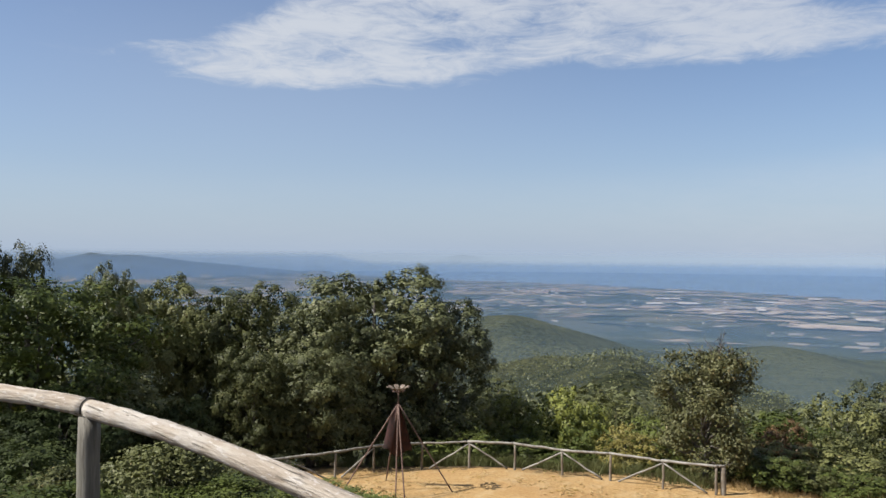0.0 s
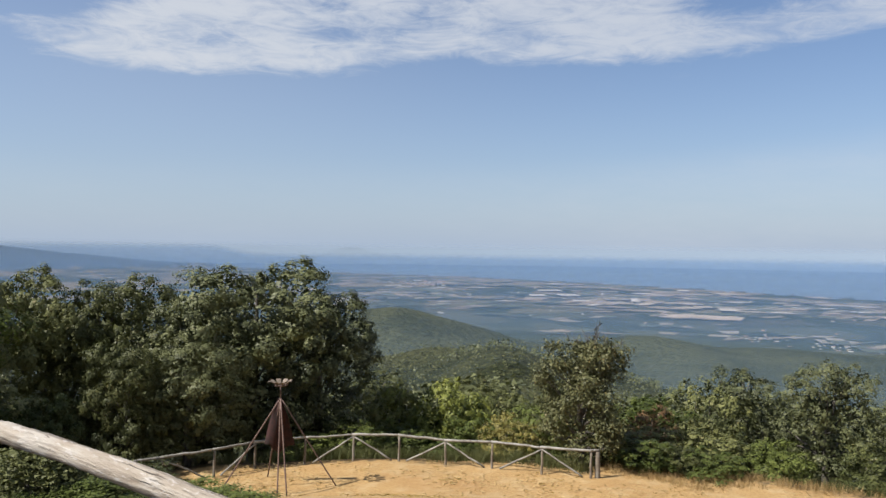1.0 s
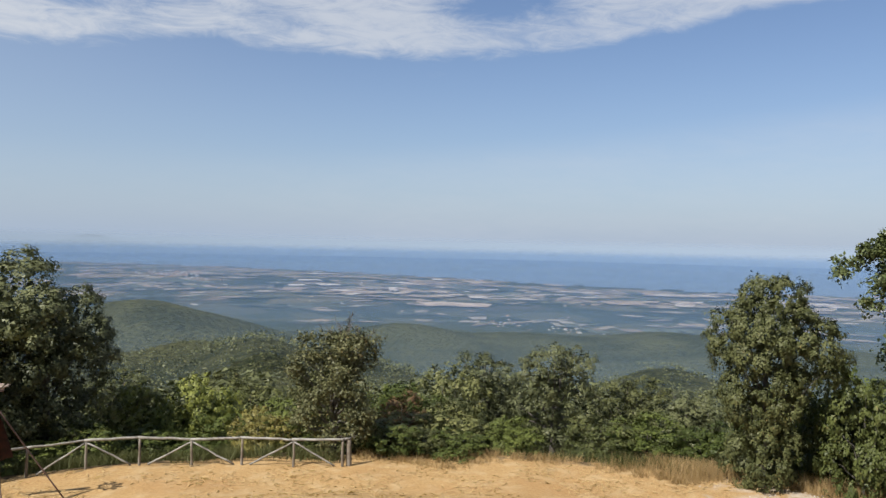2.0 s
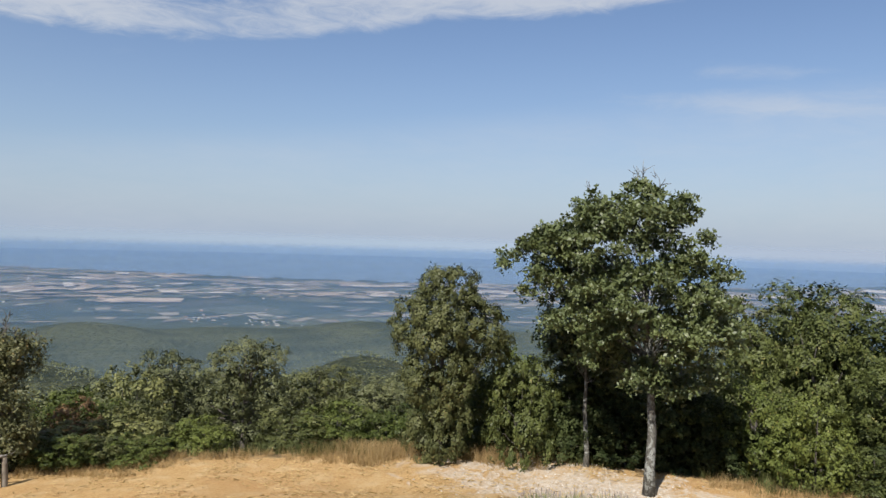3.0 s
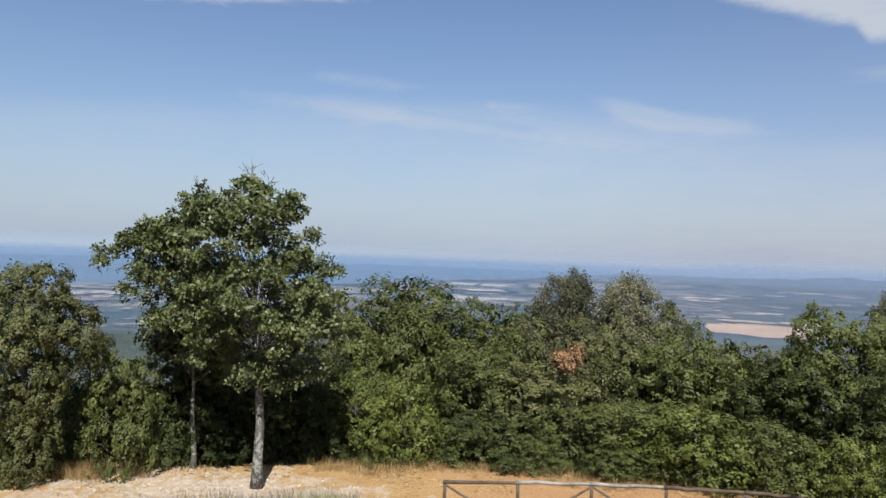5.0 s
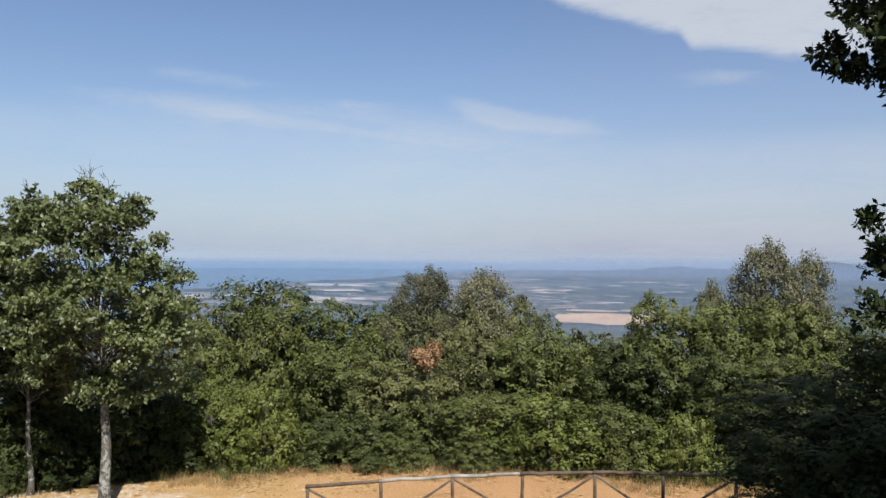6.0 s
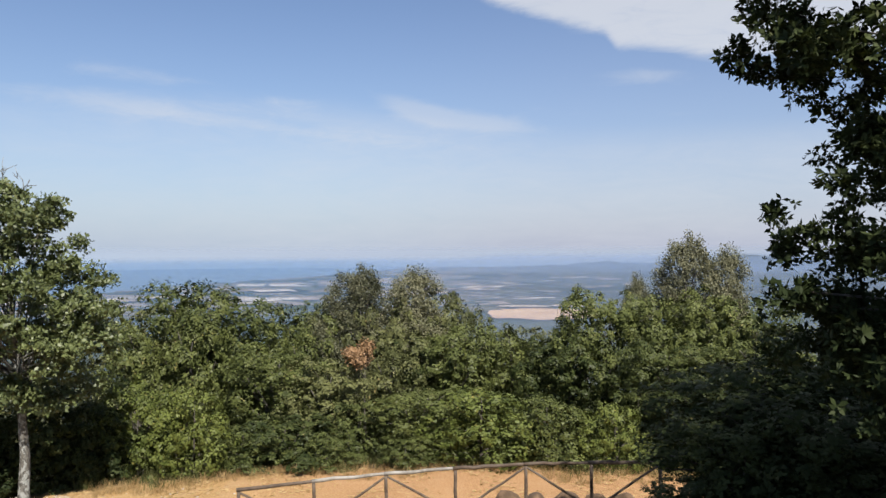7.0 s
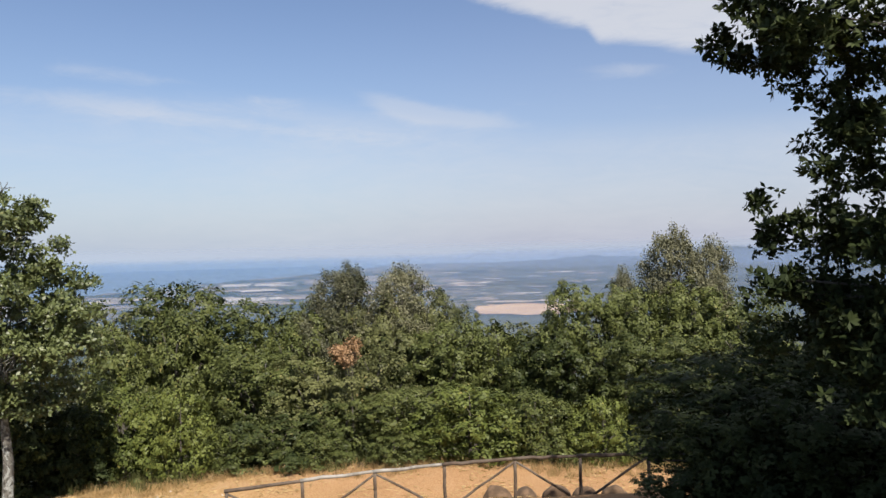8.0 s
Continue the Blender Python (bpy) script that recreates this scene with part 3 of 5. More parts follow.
def lump_leaves(rng, masses, lumps, per, radius, size, spread):
    """Leaves lying over rounded lumps, set apart from one another on the outside of a few large masses."""
    masses = np.asarray(masses, float)[:, :6]
    area = (masses[:, 3] * masses[:, 4] * masses[:, 5]) ** (2 / 3)
    tries = lumps * 9
    pick = rng.choice(len(masses), tries, p=area / area.sum())
    w = unit(rng.standard_normal((tries, 3)) + np.array([0, 0, 0.15]))
    C = masses[pick, :3] + w * masses[pick, 3:] * rng.uniform(0.64, 1.04, tries)[:, None]
    R = radius * rng.uniform(0.55, 1.35, tries)
    depth = np.min(np.linalg.norm((C[:, None] - masses[None, :, :3]) / masses[None, :, 3:], axis=2), axis=1)
    keep = []
    for c in np.flatnonzero(depth > 0.6):
        if len(keep) < lumps and (not keep or np.all(np.linalg.norm(C[keep] - C[c], axis=1) > spread * 0.62 * (R[keep] + R[c]))):
            keep.append(int(c))
    C, R, w, lumps = C[keep], R[keep], w[keep], len(keep)
    # each lump carries small sprays of leaves over its outer and upper side
    sprays = np.maximum(3, np.round(6 * (R / radius) ** 2)).astype(int)
    j = np.repeat(np.arange(lumps), sprays)
    v = unit(0.6 * w[j] + np.array([0, 0, 0.45]) + 0.85 * rng.standard_normal((len(j), 3)))
    Q = C[j] + v * (R[j] * rng.uniform(0.75, 1.12, len(j)))[:, None]
    along = unit(v + 0.9 * rng.standard_normal((len(j), 3)))
    reach = R[j] * rng.uniform(0.20, 0.36, len(j))
    i = np.repeat(np.arange(len(j)), np.maximum(6, (per / 6 * (reach / (0.28 * R[j])) ** 2).astype(int)))
    g = np.clip(rng.standard_normal((len(i), 3)), -2.1, 2.1)
    g = g - v[i] * (0.5 * np.sum(g * v[i], axis=1))[:, None] + along[i] * (0.7 * rng.standard_normal(len(i)))[:, None]
    P = Q[i] + g * reach[i][:, None]
    N = unit(0.75 * v[i] + 0.2 * w[j[i]] + 0.3 * g + np.array([0, 0, 0.15]) + 0.24 * rng.standard_normal((len(i), 3)))
    S = size * rng.uniform(0.6, 1.4, len(i))
    # oversized inner leaves, added to block light so that gaps between the outer ones go dark
    deep = rng.choice(len(masses), int(46 * area.sum()), p=area / area.sum())
    v = unit(rng.standard_normal((len(deep), 3)))
    P = np.vstack([P, masses[deep, :3] + v * masses[deep, 3:] * rng.uniform(0.1, 0.56, len(deep))[:, None]])
    N = np.vstack([N, unit(v + 0.5 * rng.standard_normal(v.shape))])
    S = np.concatenate([S, np.minimum(0.30, masses[deep, 3] * 0.17) * rng.uniform(0.7, 1.2, len(deep))])
    return P, N, S, C, R


def make_tree(name, label, category, seed, height, masses, clumps, per, rc, size, leaf, bark=None, trunk=0.16, fork=0.35, lean=(0, 0), limbs=18, twigs=0, bare=0, slim=0.62, group="", inner=0.5, low=-0.55, sprig=0, flat=1.05, share=4, stout=0.55, lump=0.0):
    """A tree with its foot at the origin: trunk, branches and a crown of leaves."""
    rng = np.random.default_rng(seed)
    P, N, S, C, R = lump_leaves(rng, masses, clumps, per, rc, size, lump) if lump else crown_leaves(rng, masses, clumps, per, rc, size, flat, inner=inner, low=low, share=share)
    tree = thing(name, label, category, group=group)
    if sprig:
        # each place carries a rosette of narrow leaves
        i = np.repeat(np.arange(len(P)), sprig)
        t = unit(np.cross(N[i], rng.standard_normal((len(i), 3))))
        w = unit(t + 0.35 * N[i] + 0.2 * rng.standard_normal((len(i), 3)))
        b = np.cross(N[i], w)
        s = S[i][:, None]
        v = np.stack([P[i], P[i] + w * s * 0.55 + b * s * slim * 0.5, P[i] + w * s, P[i] + w * s * 0.55 - b * s * slim * 0.5], 1).reshape(-1, 3)
        me = mesh_of("crown", v, np.arange(len(v), dtype=np.int32).reshape(-1, 4), None, [leaf])
    else:
        v, f = leaf_slips(P, N, S, rng)
        me = mesh_of("crown", v, None, f, [leaf])
    part("crown", me, tree)
    bark = bark or M_DARKBARK
    top = np.array([lean[0], lean[1], height * 0.86])
    s = np.linspace(0, 1, 9)[:, None]
    line = np.array([0, 0, -0.3]) * (1 - s) + np.concatenate([top[0] * s ** 2, top[1] * s ** 2, top[2] * s], 1)
    line[1:-1] += rng.normal(0, 0.035 * height / 8, (7, 3)) * np.array([1, 1, 0.2])
    radii = trunk * (1.25 - 1.12 * s[:, 0] ** 0.9)
    radii[0] *= 1.35
    tt = Tubes()
    tt.add(line, radii, 10, 0.05, rng)
    part("trunk", tt.mesh("trunk", bark), tree)
    ends = C[rng.choice(len(C), min(limbs, len(C)), replace=False)]
    for e in ends:
        f = np.clip(fork + (e[2] / height - fork) * rng.uniform(0.3, 0.7), fork * 0.7, 0.95)
        k = f * 8
        i = int(min(k, 7))
        a = line[i] + (line[i + 1] - line[i]) * (k - i)
        r = trunk * (1.2 - f) * stout
        pts = bent(a, e, rng, 0.09, 6)
        pts[1:-1, 2] += np.sin(np.linspace(0, math.pi, 6))[1:-1] * 0.12 * np.linalg.norm(e - a) * 0.4
        bb = Tubes()
        bb.add(pts, np.linspace(r, r * 0.22, 6), 5)
        for _ in range(twigs):
            near = C[np.argsort(np.linalg.norm(C - e, axis=1))[1 + rng.integers(6)]]
            bb.add(bent(pts[3], near, rng, 0.06, 4), np.linspace(r * 0.4, r * 0.12, 4), 4)
        part("limb", bb.mesh("limb", bark), tree)
    for _ in range(bare):
        e = C[rng.integers(len(C))]
        e = C[np.argmax(C[:, 2] + rng.uniform(0, 2.2, len(C)))]
        w = unit(np.array([rng.normal(0, 0.5), rng.normal(0, 0.5), 1.0]))
        tip = e + w * rng.uniform(0.3, 0.65) + np.array([0, 0, R.mean() * 0.4])
        bb = Tubes()
        bb.add(bent(e, tip, rng, 0.04, 4), np.linspace(0.018, 0.007, 4), 4)
        for _ in range(3):
            m = e + (tip - e) * rng.uniform(0.4, 0.9)
            bb.add(bent(m, m + unit(w + rng.normal(0, 0.6, 3)) * rng.uniform(0.15, 0.4), rng, 0.02, 3), np.linspace(0.011, 0.006, 3), 4)
        part("bare_twig", bb.mesh("bare_twig", bark), tree)
    return tree


def grow(proto, size, spots, label="", leaf=None):
    """Copies of a tree or bush (half width and height in size) at spots (x, y, top, half width), each turned and scaled its own way."""
    made = []
    for i, (x, y, top, half) in enumerate(spots):
        g = ground_height(x, y) - 0.05
        sx, sz = half / size[0], max(0.25, (top - g) / size[1])
        m = pose(x, y, g, 0, 0, (i * 137.5 + x * 31 + y * 17) % 360) @ Matrix.Diagonal((sx, sx, sz, 1))
        made.append(copy_thing(proto, m))
    for ob in made:
        if label:
            ob["label"] = label
        if leaf is not None:
            for c in ob.children:
                if c.name.startswith("crown"):
                    c.material_slots[0].link = "OBJECT"
                    c.material_slots[0].material = leaf
    return made


def discard(proto):
    for o in (*proto.children_recursive, proto):
        bpy.data.objects.remove(o)


# ---------------------------------------------------------------- land and sea
PLAIN_Z, SEA_Z = -72.0, -73.0


def lerp_table(x, xs, ys):
    return np.interp(x, xs, ys)


def coast(az):
    return lerp_table(az, [-180, -40, -14, -8, 0, 9.2, 17.3, 28, 36, 46, 60, 70, 78, 84, 89, 92.5, 95, 180],
                      [9000, 9000, 9000, 2900, 2320, 2078, 1867, 1605, 1481, 1412, 1480, 1600, 1990, 2300, 2900, 3700, 9000, 9000])


def land(x, y):
    """Height of the land at arrays x, y."""
    x, y = np.asarray(x, float), np.asarray(y, float)
    r = np.hypot(x, y)
    az = np.degrees(np.arctan2(x, y))
    zq = lerp_table(az, [-180, -20, 40, 75, 90, 107, 130, 180], [2.0, 2.0, 0.9, 1.0, 1.35, 1.85, 2.4, 2.0])
    xs = [0, 3.9, 20, 24, 29, 31, 36, 45, 60, 120, 250, 450, 650, 9000]
    ys = [6.55, 6.45, 0, 0.05, 0, -0.4, -2.0, -4.4, -8, -22, -42, -61, -72, -72]
    z = lerp_table(r, xs, ys)
    z = z + zq * np.interp(r, [3.9, 20, 24.5], [0, 1, 0])
    # a little unevenness in the clearing, more on the wooded slopes
    z = z + 0.05 * np.sin(x * 1.1 + 0.6 * np.sin(y * 0.8)) * np.sin(y * 0.9 + 1.3) * np.interp(r, [8, 14, 40, 60], [0, 1, 1, 0])
    hill = np.interp(r, [60, 160, 520, 640], [0, 1, 1, 0])
    z = z + hill * (3.5 * np.sin(az * 0.21 + r * 0.012) * np.sin(r * 0.021 + 1.0 + az * 0.05) + 1.6 * np.sin(az * 0.55 + r * 0.03))

    def mound(a0, r0, wa, wr, h):
        return h * np.exp(-((az - a0) / wa) ** 2 - ((r - r0) / wr) ** 2)

    z = z + mound(6.2, 430, 9.5, 110, 32) + mound(13.5, 250, 6.5, 60, 16) + mound(24.5, 480, 6, 80, 9) + mound(44, 470, 7, 70, 6) + mound(-6, 300, 8, 80, 18) + mound(33, 480, 14, 70, 9) + mound(55, 520, 12, 90, 11) + mound(45, 330, 6, 60, 7)
    # the far range, and the inland hills
    crest = lerp_table(az, [-180, -60, -34, -27, -25.8, -25, -24, -21.8, -20, -18, -16, -14, -11, -8, -5, 180], [-20, -14, -12, -15, 0, 9.5, 2, 0, -13, -25, -34, -46, -59, -72, -150, -150])
    z = np.maximum(z, crest - np.abs(r - 3000) * 0.09 + 1.5 * np.sin(az * 2.3) * np.sin(r * 0.004))
    crest = lerp_table(az, [-180, 92, 95.5, 100.9, 102.7, 104.3, 105.9, 107.8, 109.2, 111, 115, 119, 122, 180], [-170, -100, -70, -57, -54, -45, -40, -48, -45, -42, -14, -28, -28, -20])
    z = np.maximum(z, crest - np.abs(r - 3600) * 0.05 + 2.0 * np.sin(az * 3.1))
    shore = coast(az) + 14 * np.sin(az * 1.9) + 8 * np.sin(az * 5.3)
    z = np.where(r > shore, np.minimum(z, PLAIN_Z - 6.0), z)
    return z


def ground_height(x, y):
    return float(land(x, y))


def build_ground():
    inside = np.arange(-34, 132, 0.45)
    az = np.concatenate([np.arange(-180, -34, 3.0), inside, np.arange(132, 180, 3.0)])
    rr = np.concatenate([[0.5], np.arange(1.5, 36, 0.75), np.geomspace(36, 700, 56), np.geomspace(715, 4990, 60)])
    A, R = np.meshgrid(np.radians(az), rr)
    X, Y = R * np.sin(A), R * np.cos(A)
    Z = land(X, Y)
    n = len(az)
    v = np.stack([X, Y, Z], -1).reshape(-1, 3)
    i, j = np.meshgrid(np.arange(len(rr) - 1), np.arange(n), indexing="ij")
    k = (j + 1) % n
    q = np.stack([i * n + j, (i + 1) * n + j, (i + 1) * n + k, i * n + k], -1).reshape(-1, 4)
    hub = len(v)
    v = np.vstack([v, [[0, 0, 6.55]]])
    jj = np.arange(n)
    t = np.stack([np.full(n, hub), jj, (jj + 1) % n], -1)
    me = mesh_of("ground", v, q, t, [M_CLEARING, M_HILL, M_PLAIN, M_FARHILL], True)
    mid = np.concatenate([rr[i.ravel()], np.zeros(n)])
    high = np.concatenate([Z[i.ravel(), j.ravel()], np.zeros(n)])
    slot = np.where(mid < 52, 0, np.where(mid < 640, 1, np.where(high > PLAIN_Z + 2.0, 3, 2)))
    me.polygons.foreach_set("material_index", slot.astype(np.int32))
    tagged(new("ground", me), "hilltop clearing of raked straw falling to wooded slopes and farmland", "ground", kind="structure")


def disc(name, r0, r1, z, mat, label, category):
    a = np.radians(np.arange(0, 360, 1.0))
    v = np.concatenate([np.stack([r * np.sin(a), r * np.cos(a), np.full_like(a, z)], -1) for r in (r0, r1)])
    j = np.arange(360)
    q = np.stack([j, 360 + j, 360 + (j + 1) % 360, (j + 1) % 360], -1)
    return tagged(new(name, mesh_of(name, v, q, None, [mat])), label, category, kind="structure")


def shell(name, r, z0, z1, mat):
    """A wide funnel that stands in for hazy air, open upwards."""
    a = np.radians(np.arange(0, 360, 2.0))
    zs = np.linspace(z0, z1, 6)
    v = np.concatenate([np.stack([(r + (z - z0) * 1.7) * np.sin(a), (r + (z - z0) * 1.7) * np.cos(a), np.full_like(a, z)], -1) for z in zs])
    n = len(a)
    i, j = np.meshgrid(np.arange(5), np.arange(n), indexing="ij")
    q = np.stack([i * n + j, i * n + (j + 1) % n, (i + 1) * n + (j + 1) % n, (i + 1) * n + j], -1).reshape(-1, 4)
    ob = tagged(new(name, mesh_of(name, v, q, None, [mat], True)), "thin blue haze of far air over the plain", "haze", kind="structure")
    ob.visible_shadow = False
    return ob


build_ground()
disc("water", 1200, 4990, SEA_Z, M_SEA, "blue sea under haze out to the horizon", "sea")
# tints that give the added sheets their look of haze, near to far
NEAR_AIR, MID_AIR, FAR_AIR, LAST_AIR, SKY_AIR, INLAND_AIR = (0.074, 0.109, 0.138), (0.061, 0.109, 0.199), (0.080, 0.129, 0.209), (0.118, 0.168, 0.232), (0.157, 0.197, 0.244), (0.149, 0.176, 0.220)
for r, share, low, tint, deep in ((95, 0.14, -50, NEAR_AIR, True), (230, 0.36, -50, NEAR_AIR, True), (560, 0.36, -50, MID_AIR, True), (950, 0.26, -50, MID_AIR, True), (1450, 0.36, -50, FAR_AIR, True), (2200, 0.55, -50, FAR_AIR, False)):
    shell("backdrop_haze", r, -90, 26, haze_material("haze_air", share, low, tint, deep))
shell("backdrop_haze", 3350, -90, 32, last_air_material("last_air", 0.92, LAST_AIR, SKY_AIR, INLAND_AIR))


def island(name, a0, a1, r, peaks, label):
    """A far island: a ridge with a few summits."""
    az = np.linspace(a0, a1, 60)
    s = np.linspace(0, 1, 60)
    ridge = sum(h * np.exp(-((s - c) / w) ** 2) for c, w, h in peaks) * np.clip(np.sin(s * math.pi) * 3.0, 0, 1) + 1.2 * np.sin(s * 40)
    rows = []
    for k, f in ((-1, 0.0), (-0.6, 0.45), (-0.25, 0.85), (0, 1.0), (0.4, 0.7), (1, 0.0)):
        R = r + k * 220
        rows.append(np.stack([R * np.sin(np.radians(az)), R * np.cos(np.radians(az)), SEA_Z - 0.5 + f * np.maximum(ridge, 0)], -1))
    v = np.concatenate(rows)
    i, j = np.meshgrid(np.arange(5), np.arange(59), indexing="ij")
    q = np.stack([i * 60 + j, (i + 1) * 60 + j, (i + 1) * 60 + j + 1, i * 60 + j + 1], -1).reshape(-1, 4)
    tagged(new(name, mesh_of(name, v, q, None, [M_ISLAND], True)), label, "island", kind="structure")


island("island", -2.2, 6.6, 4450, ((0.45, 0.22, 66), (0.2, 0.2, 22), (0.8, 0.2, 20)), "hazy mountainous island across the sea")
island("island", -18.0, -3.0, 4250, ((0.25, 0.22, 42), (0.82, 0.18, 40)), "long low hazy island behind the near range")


def estate_quads(rng, count, az_range, dep_range, width, depth, across, deep, fill, lift):
    """Far farm plots: estates of neighbouring four-sided plots laid out on a common skew grid."""
    out = []
    for _ in range(count):
        az, dep = rng.uniform(*az_range), radians(rng.uniform(*dep_range))
        r = (EYE - PLAIN_Z) / math.tan(dep)
        if not 700 < r < coast(az) - 60:
            continue
        c = np.array([r * math.sin(radians(az)), r * math.cos(radians(az))])
        turn = radians(-az) + rng.normal(0.12, 0.22)
        ax, ay = np.array([math.cos(turn), math.sin(turn)]), np.array([-math.sin(turn), math.cos(turn)])
        ay = unit(ay + ax * rng.normal(0, 0.5))
        nx, ny = rng.integers(1, across + 1), rng.integers(1, deep + 1)
        us = np.concatenate([[0], np.cumsum(rng.uniform(*width, nx))]) * r / 1200
        vs = np.concatenate([[0], np.cumsum(rng.uniform(*depth, ny))]) * r / 1200
        us, vs = us - us[-1] / 2, vs - vs[-1] / 2
        h = rng.uniform(0, 1.2)
        for i in range(nx):
            for j in range(ny):
                if rng.random() > fill:
                    continue
                gap = 0.06 * (us[i + 1] - us[i])
                q = [c + ax * (u + rng.normal(0, 1.5)) + ay * (w + rng.normal(0, 2.5)) for u, w in
                     ((us[i] + gap, vs[j]), (us[i + 1] - gap, vs[j]), (us[i + 1] - gap, vs[j + 1] * 0.96 + vs[j] * 0.04), (us[i] + gap, vs[j + 1] * 0.96 + vs[j] * 0.04))]
                q = np.array(q)
                if np.hypot(q[:, 0], q[:, 1]).max() < coast(az) - 25:
                    out.append(np.concatenate([q, (np.maximum(land(q[:, 0], q[:, 1]), PLAIN_Z) + lift + h)[:, None]], 1))
    v = np.concatenate(out)
    return v, np.arange(len(v), dtype=np.int32).reshape(-1, 4)


def joined(sets):
    v, q, n = [], [], 0
    for a, b in sets:
        v.append(a)
        q.append(b + n)
        n += len(a)
    return np.vstack(v), np.vstack(q)


def build_plots():
    rng = np.random.default_rng(5)
    v, q = joined([estate_quads(rng, 300, (-6, 112), (2.2, 4.6), (9, 34), (25, 70), 4, 3, 0.75, 0.4),
                   estate_quads(rng, 90, (12, 62), (4.4, 6.6), (8, 36), (18, 50), 4, 2, 0.7, 0.4)])
    # inland only every fourth plot is tilled
    plots = v.reshape(-1, 4, 3)
    plots = plots[(np.degrees(np.arctan2(plots[:, 0, 0], plots[:, 0, 1])) < 96.0) | (np.arange(len(plots)) % 4 == 0)]
    v, q = plots.reshape(-1, 3), q[:len(plots)]
    tagged(new("field_plots", mesh_of("field_plots", v, q, None, [M_FIELD])), "green and brown farm plots on the plain", "fields", kind="stuff")
    v, q = joined([estate_quads(rng, 112, (16, 62), (3.0, 4.5), (9, 42), (15, 52), 3, 2, 0.55, 1.8),
                   estate_quads(rng, 56, (62, 97), (2.2, 3.9), (16, 60), (24, 70), 3, 2, 0.6, 1.8),
                   estate_quads(rng, 20, (-3, 18), (2.5, 4.2), (8, 30), (14, 36), 3, 1, 0.6, 1.8),
                   estate_quads(rng, 9, (24, 60), (4.8, 6.4), (10, 36), (14, 30), 2, 1, 0.7, 1.8),
                   estate_quads(rng, 14, (93, 104), (3.5, 4.3), (14, 50), (10, 24), 2, 1, 0.8, 1.8),
                   estate_quads(rng, 9, (92, 106), (1.8, 2.9), (14, 44), (20, 44), 2, 1, 0.8, 1.8)])
    tagged(new("stubble_fields", mesh_of("stubble_fields", v, q, None, [M_PALEPLOT])), "pale pinkish stubble fields and greenhouse roofs near the coast", "fields", kind="stuff")


def polar(az, dep, z=PLAIN_Z):
    r = (EYE - z) / math.tan(radians(dep))
    return r * math.sin(radians(az)), r * math.cos(radians(az))


def build_field(label, az, dep, half_az, half_dep, mat):
    n = 28
    v = []
    rng = np.random.default_rng(int(az * 10))
    for i in range(n):
        a = 2 * math.pi * i / n
        k = 1 + rng.normal(0, 0.10)
        x, y = polar(az + half_az * k * math.copysign(abs(math.cos(a)) ** 0.6, math.cos(a)), dep + half_dep * k * math.copysign(abs(math.sin(a)) ** 0.6, math.sin(a)))
        v.append((x, y, PLAIN_Z + 1.8))
    v.append((*polar(az, dep), PLAIN_Z + 2.2))
    t = [(i, (i + 1) % n, n) for i in range(n)]
    tagged(new("field", mesh_of("field", v, None, t, [mat])), label, "field", "far fields", "structure")


def build_houses():
    """Small far houses: boxes with a pitched roof, in a few villages."""
    rng = np.random.default_rng(8)
    v, q, t = [], [], []
    spots = []
    for az, dep, sa, sd, n in ((7.5, 2.85, 2.4, 0.1, 70), (31.5, 6.15, 1.5, 0.12, 26), (36.5, 6.5, 2.4, 0.14, 36), (25.5, 6.1, 0.25, 0.05, 3), (8.5, 5.0, 0.4, 0.05, 4), (20, 4.0, 12, 0.6, 40), (60, 4.2, 30, 0.9, 60)):
        spots += [(rng.normal(az, sa * 0.5), rng.normal(dep, sd), n) for _ in range(n)]
    for az, dep, _ in spots:
        if dep < 2.55:
            continue
        x, y = polar(az, dep)
        r = math.hypot(x, y)
        w, d, h = (rng.uniform(2.4, 5.5) * r / 1000, rng.uniform(1.8, 3.2) * r / 1000, rng.uniform(0.9, 1.6) * r / 1000)
        a = rng.uniform(0, math.pi)
        base = len(v)
        zg = max(PLAIN_Z, ground_height(x, y)) - 0.5
        for z, corners in ((zg, ((-1, -1), (1, -1), (1, 1), (-1, 1))), (zg + h, ((-1, -1), (1, -1), (1, 1), (-1, 1))), (zg + h * 1.4, ((-1, 0), (1, 0)))):
            for sx, sy in corners:
                px, py = sx * w / 2, sy * d / 2
                v.append((x + px * math.cos(a) - py * math.sin(a), y + px * math.sin(a) + py * math.cos(a), z))
        for f in ((0, 1, 5, 4), (1, 2, 6, 5), (2, 3, 7, 6), (3, 0, 4, 7), (4, 5, 9, 8), (6, 7, 8, 9)):
            q.append([base + i for i in f])
        t += [[base + 5, base + 6, base + 9], [base + 7, base + 4, base + 8]]
    tagged(new("village_houses", mesh_of("village_houses", v, q, t, [M_HOUSE])), "tiny pale far-off houses in scattered villages", "houses", kind="stuff")


build_plots()
build_field("broad tan ploughed field on the plain", 100.9, 4.98, 3.9, 0.40, M_TAN)
build_field("narrow pale field above the tan one", 99.6, 4.42, 1.9, 0.07, M_DRYFIELD)
build_field("narrow pale field above the tan one", 103.4, 4.36, 1.5, 0.08, M_DRYFIELD)
build_field("pale dry field in the farmland", 27.6, 4.95, 2.8, 0.16, M_DRYFIELD)
build_houses()


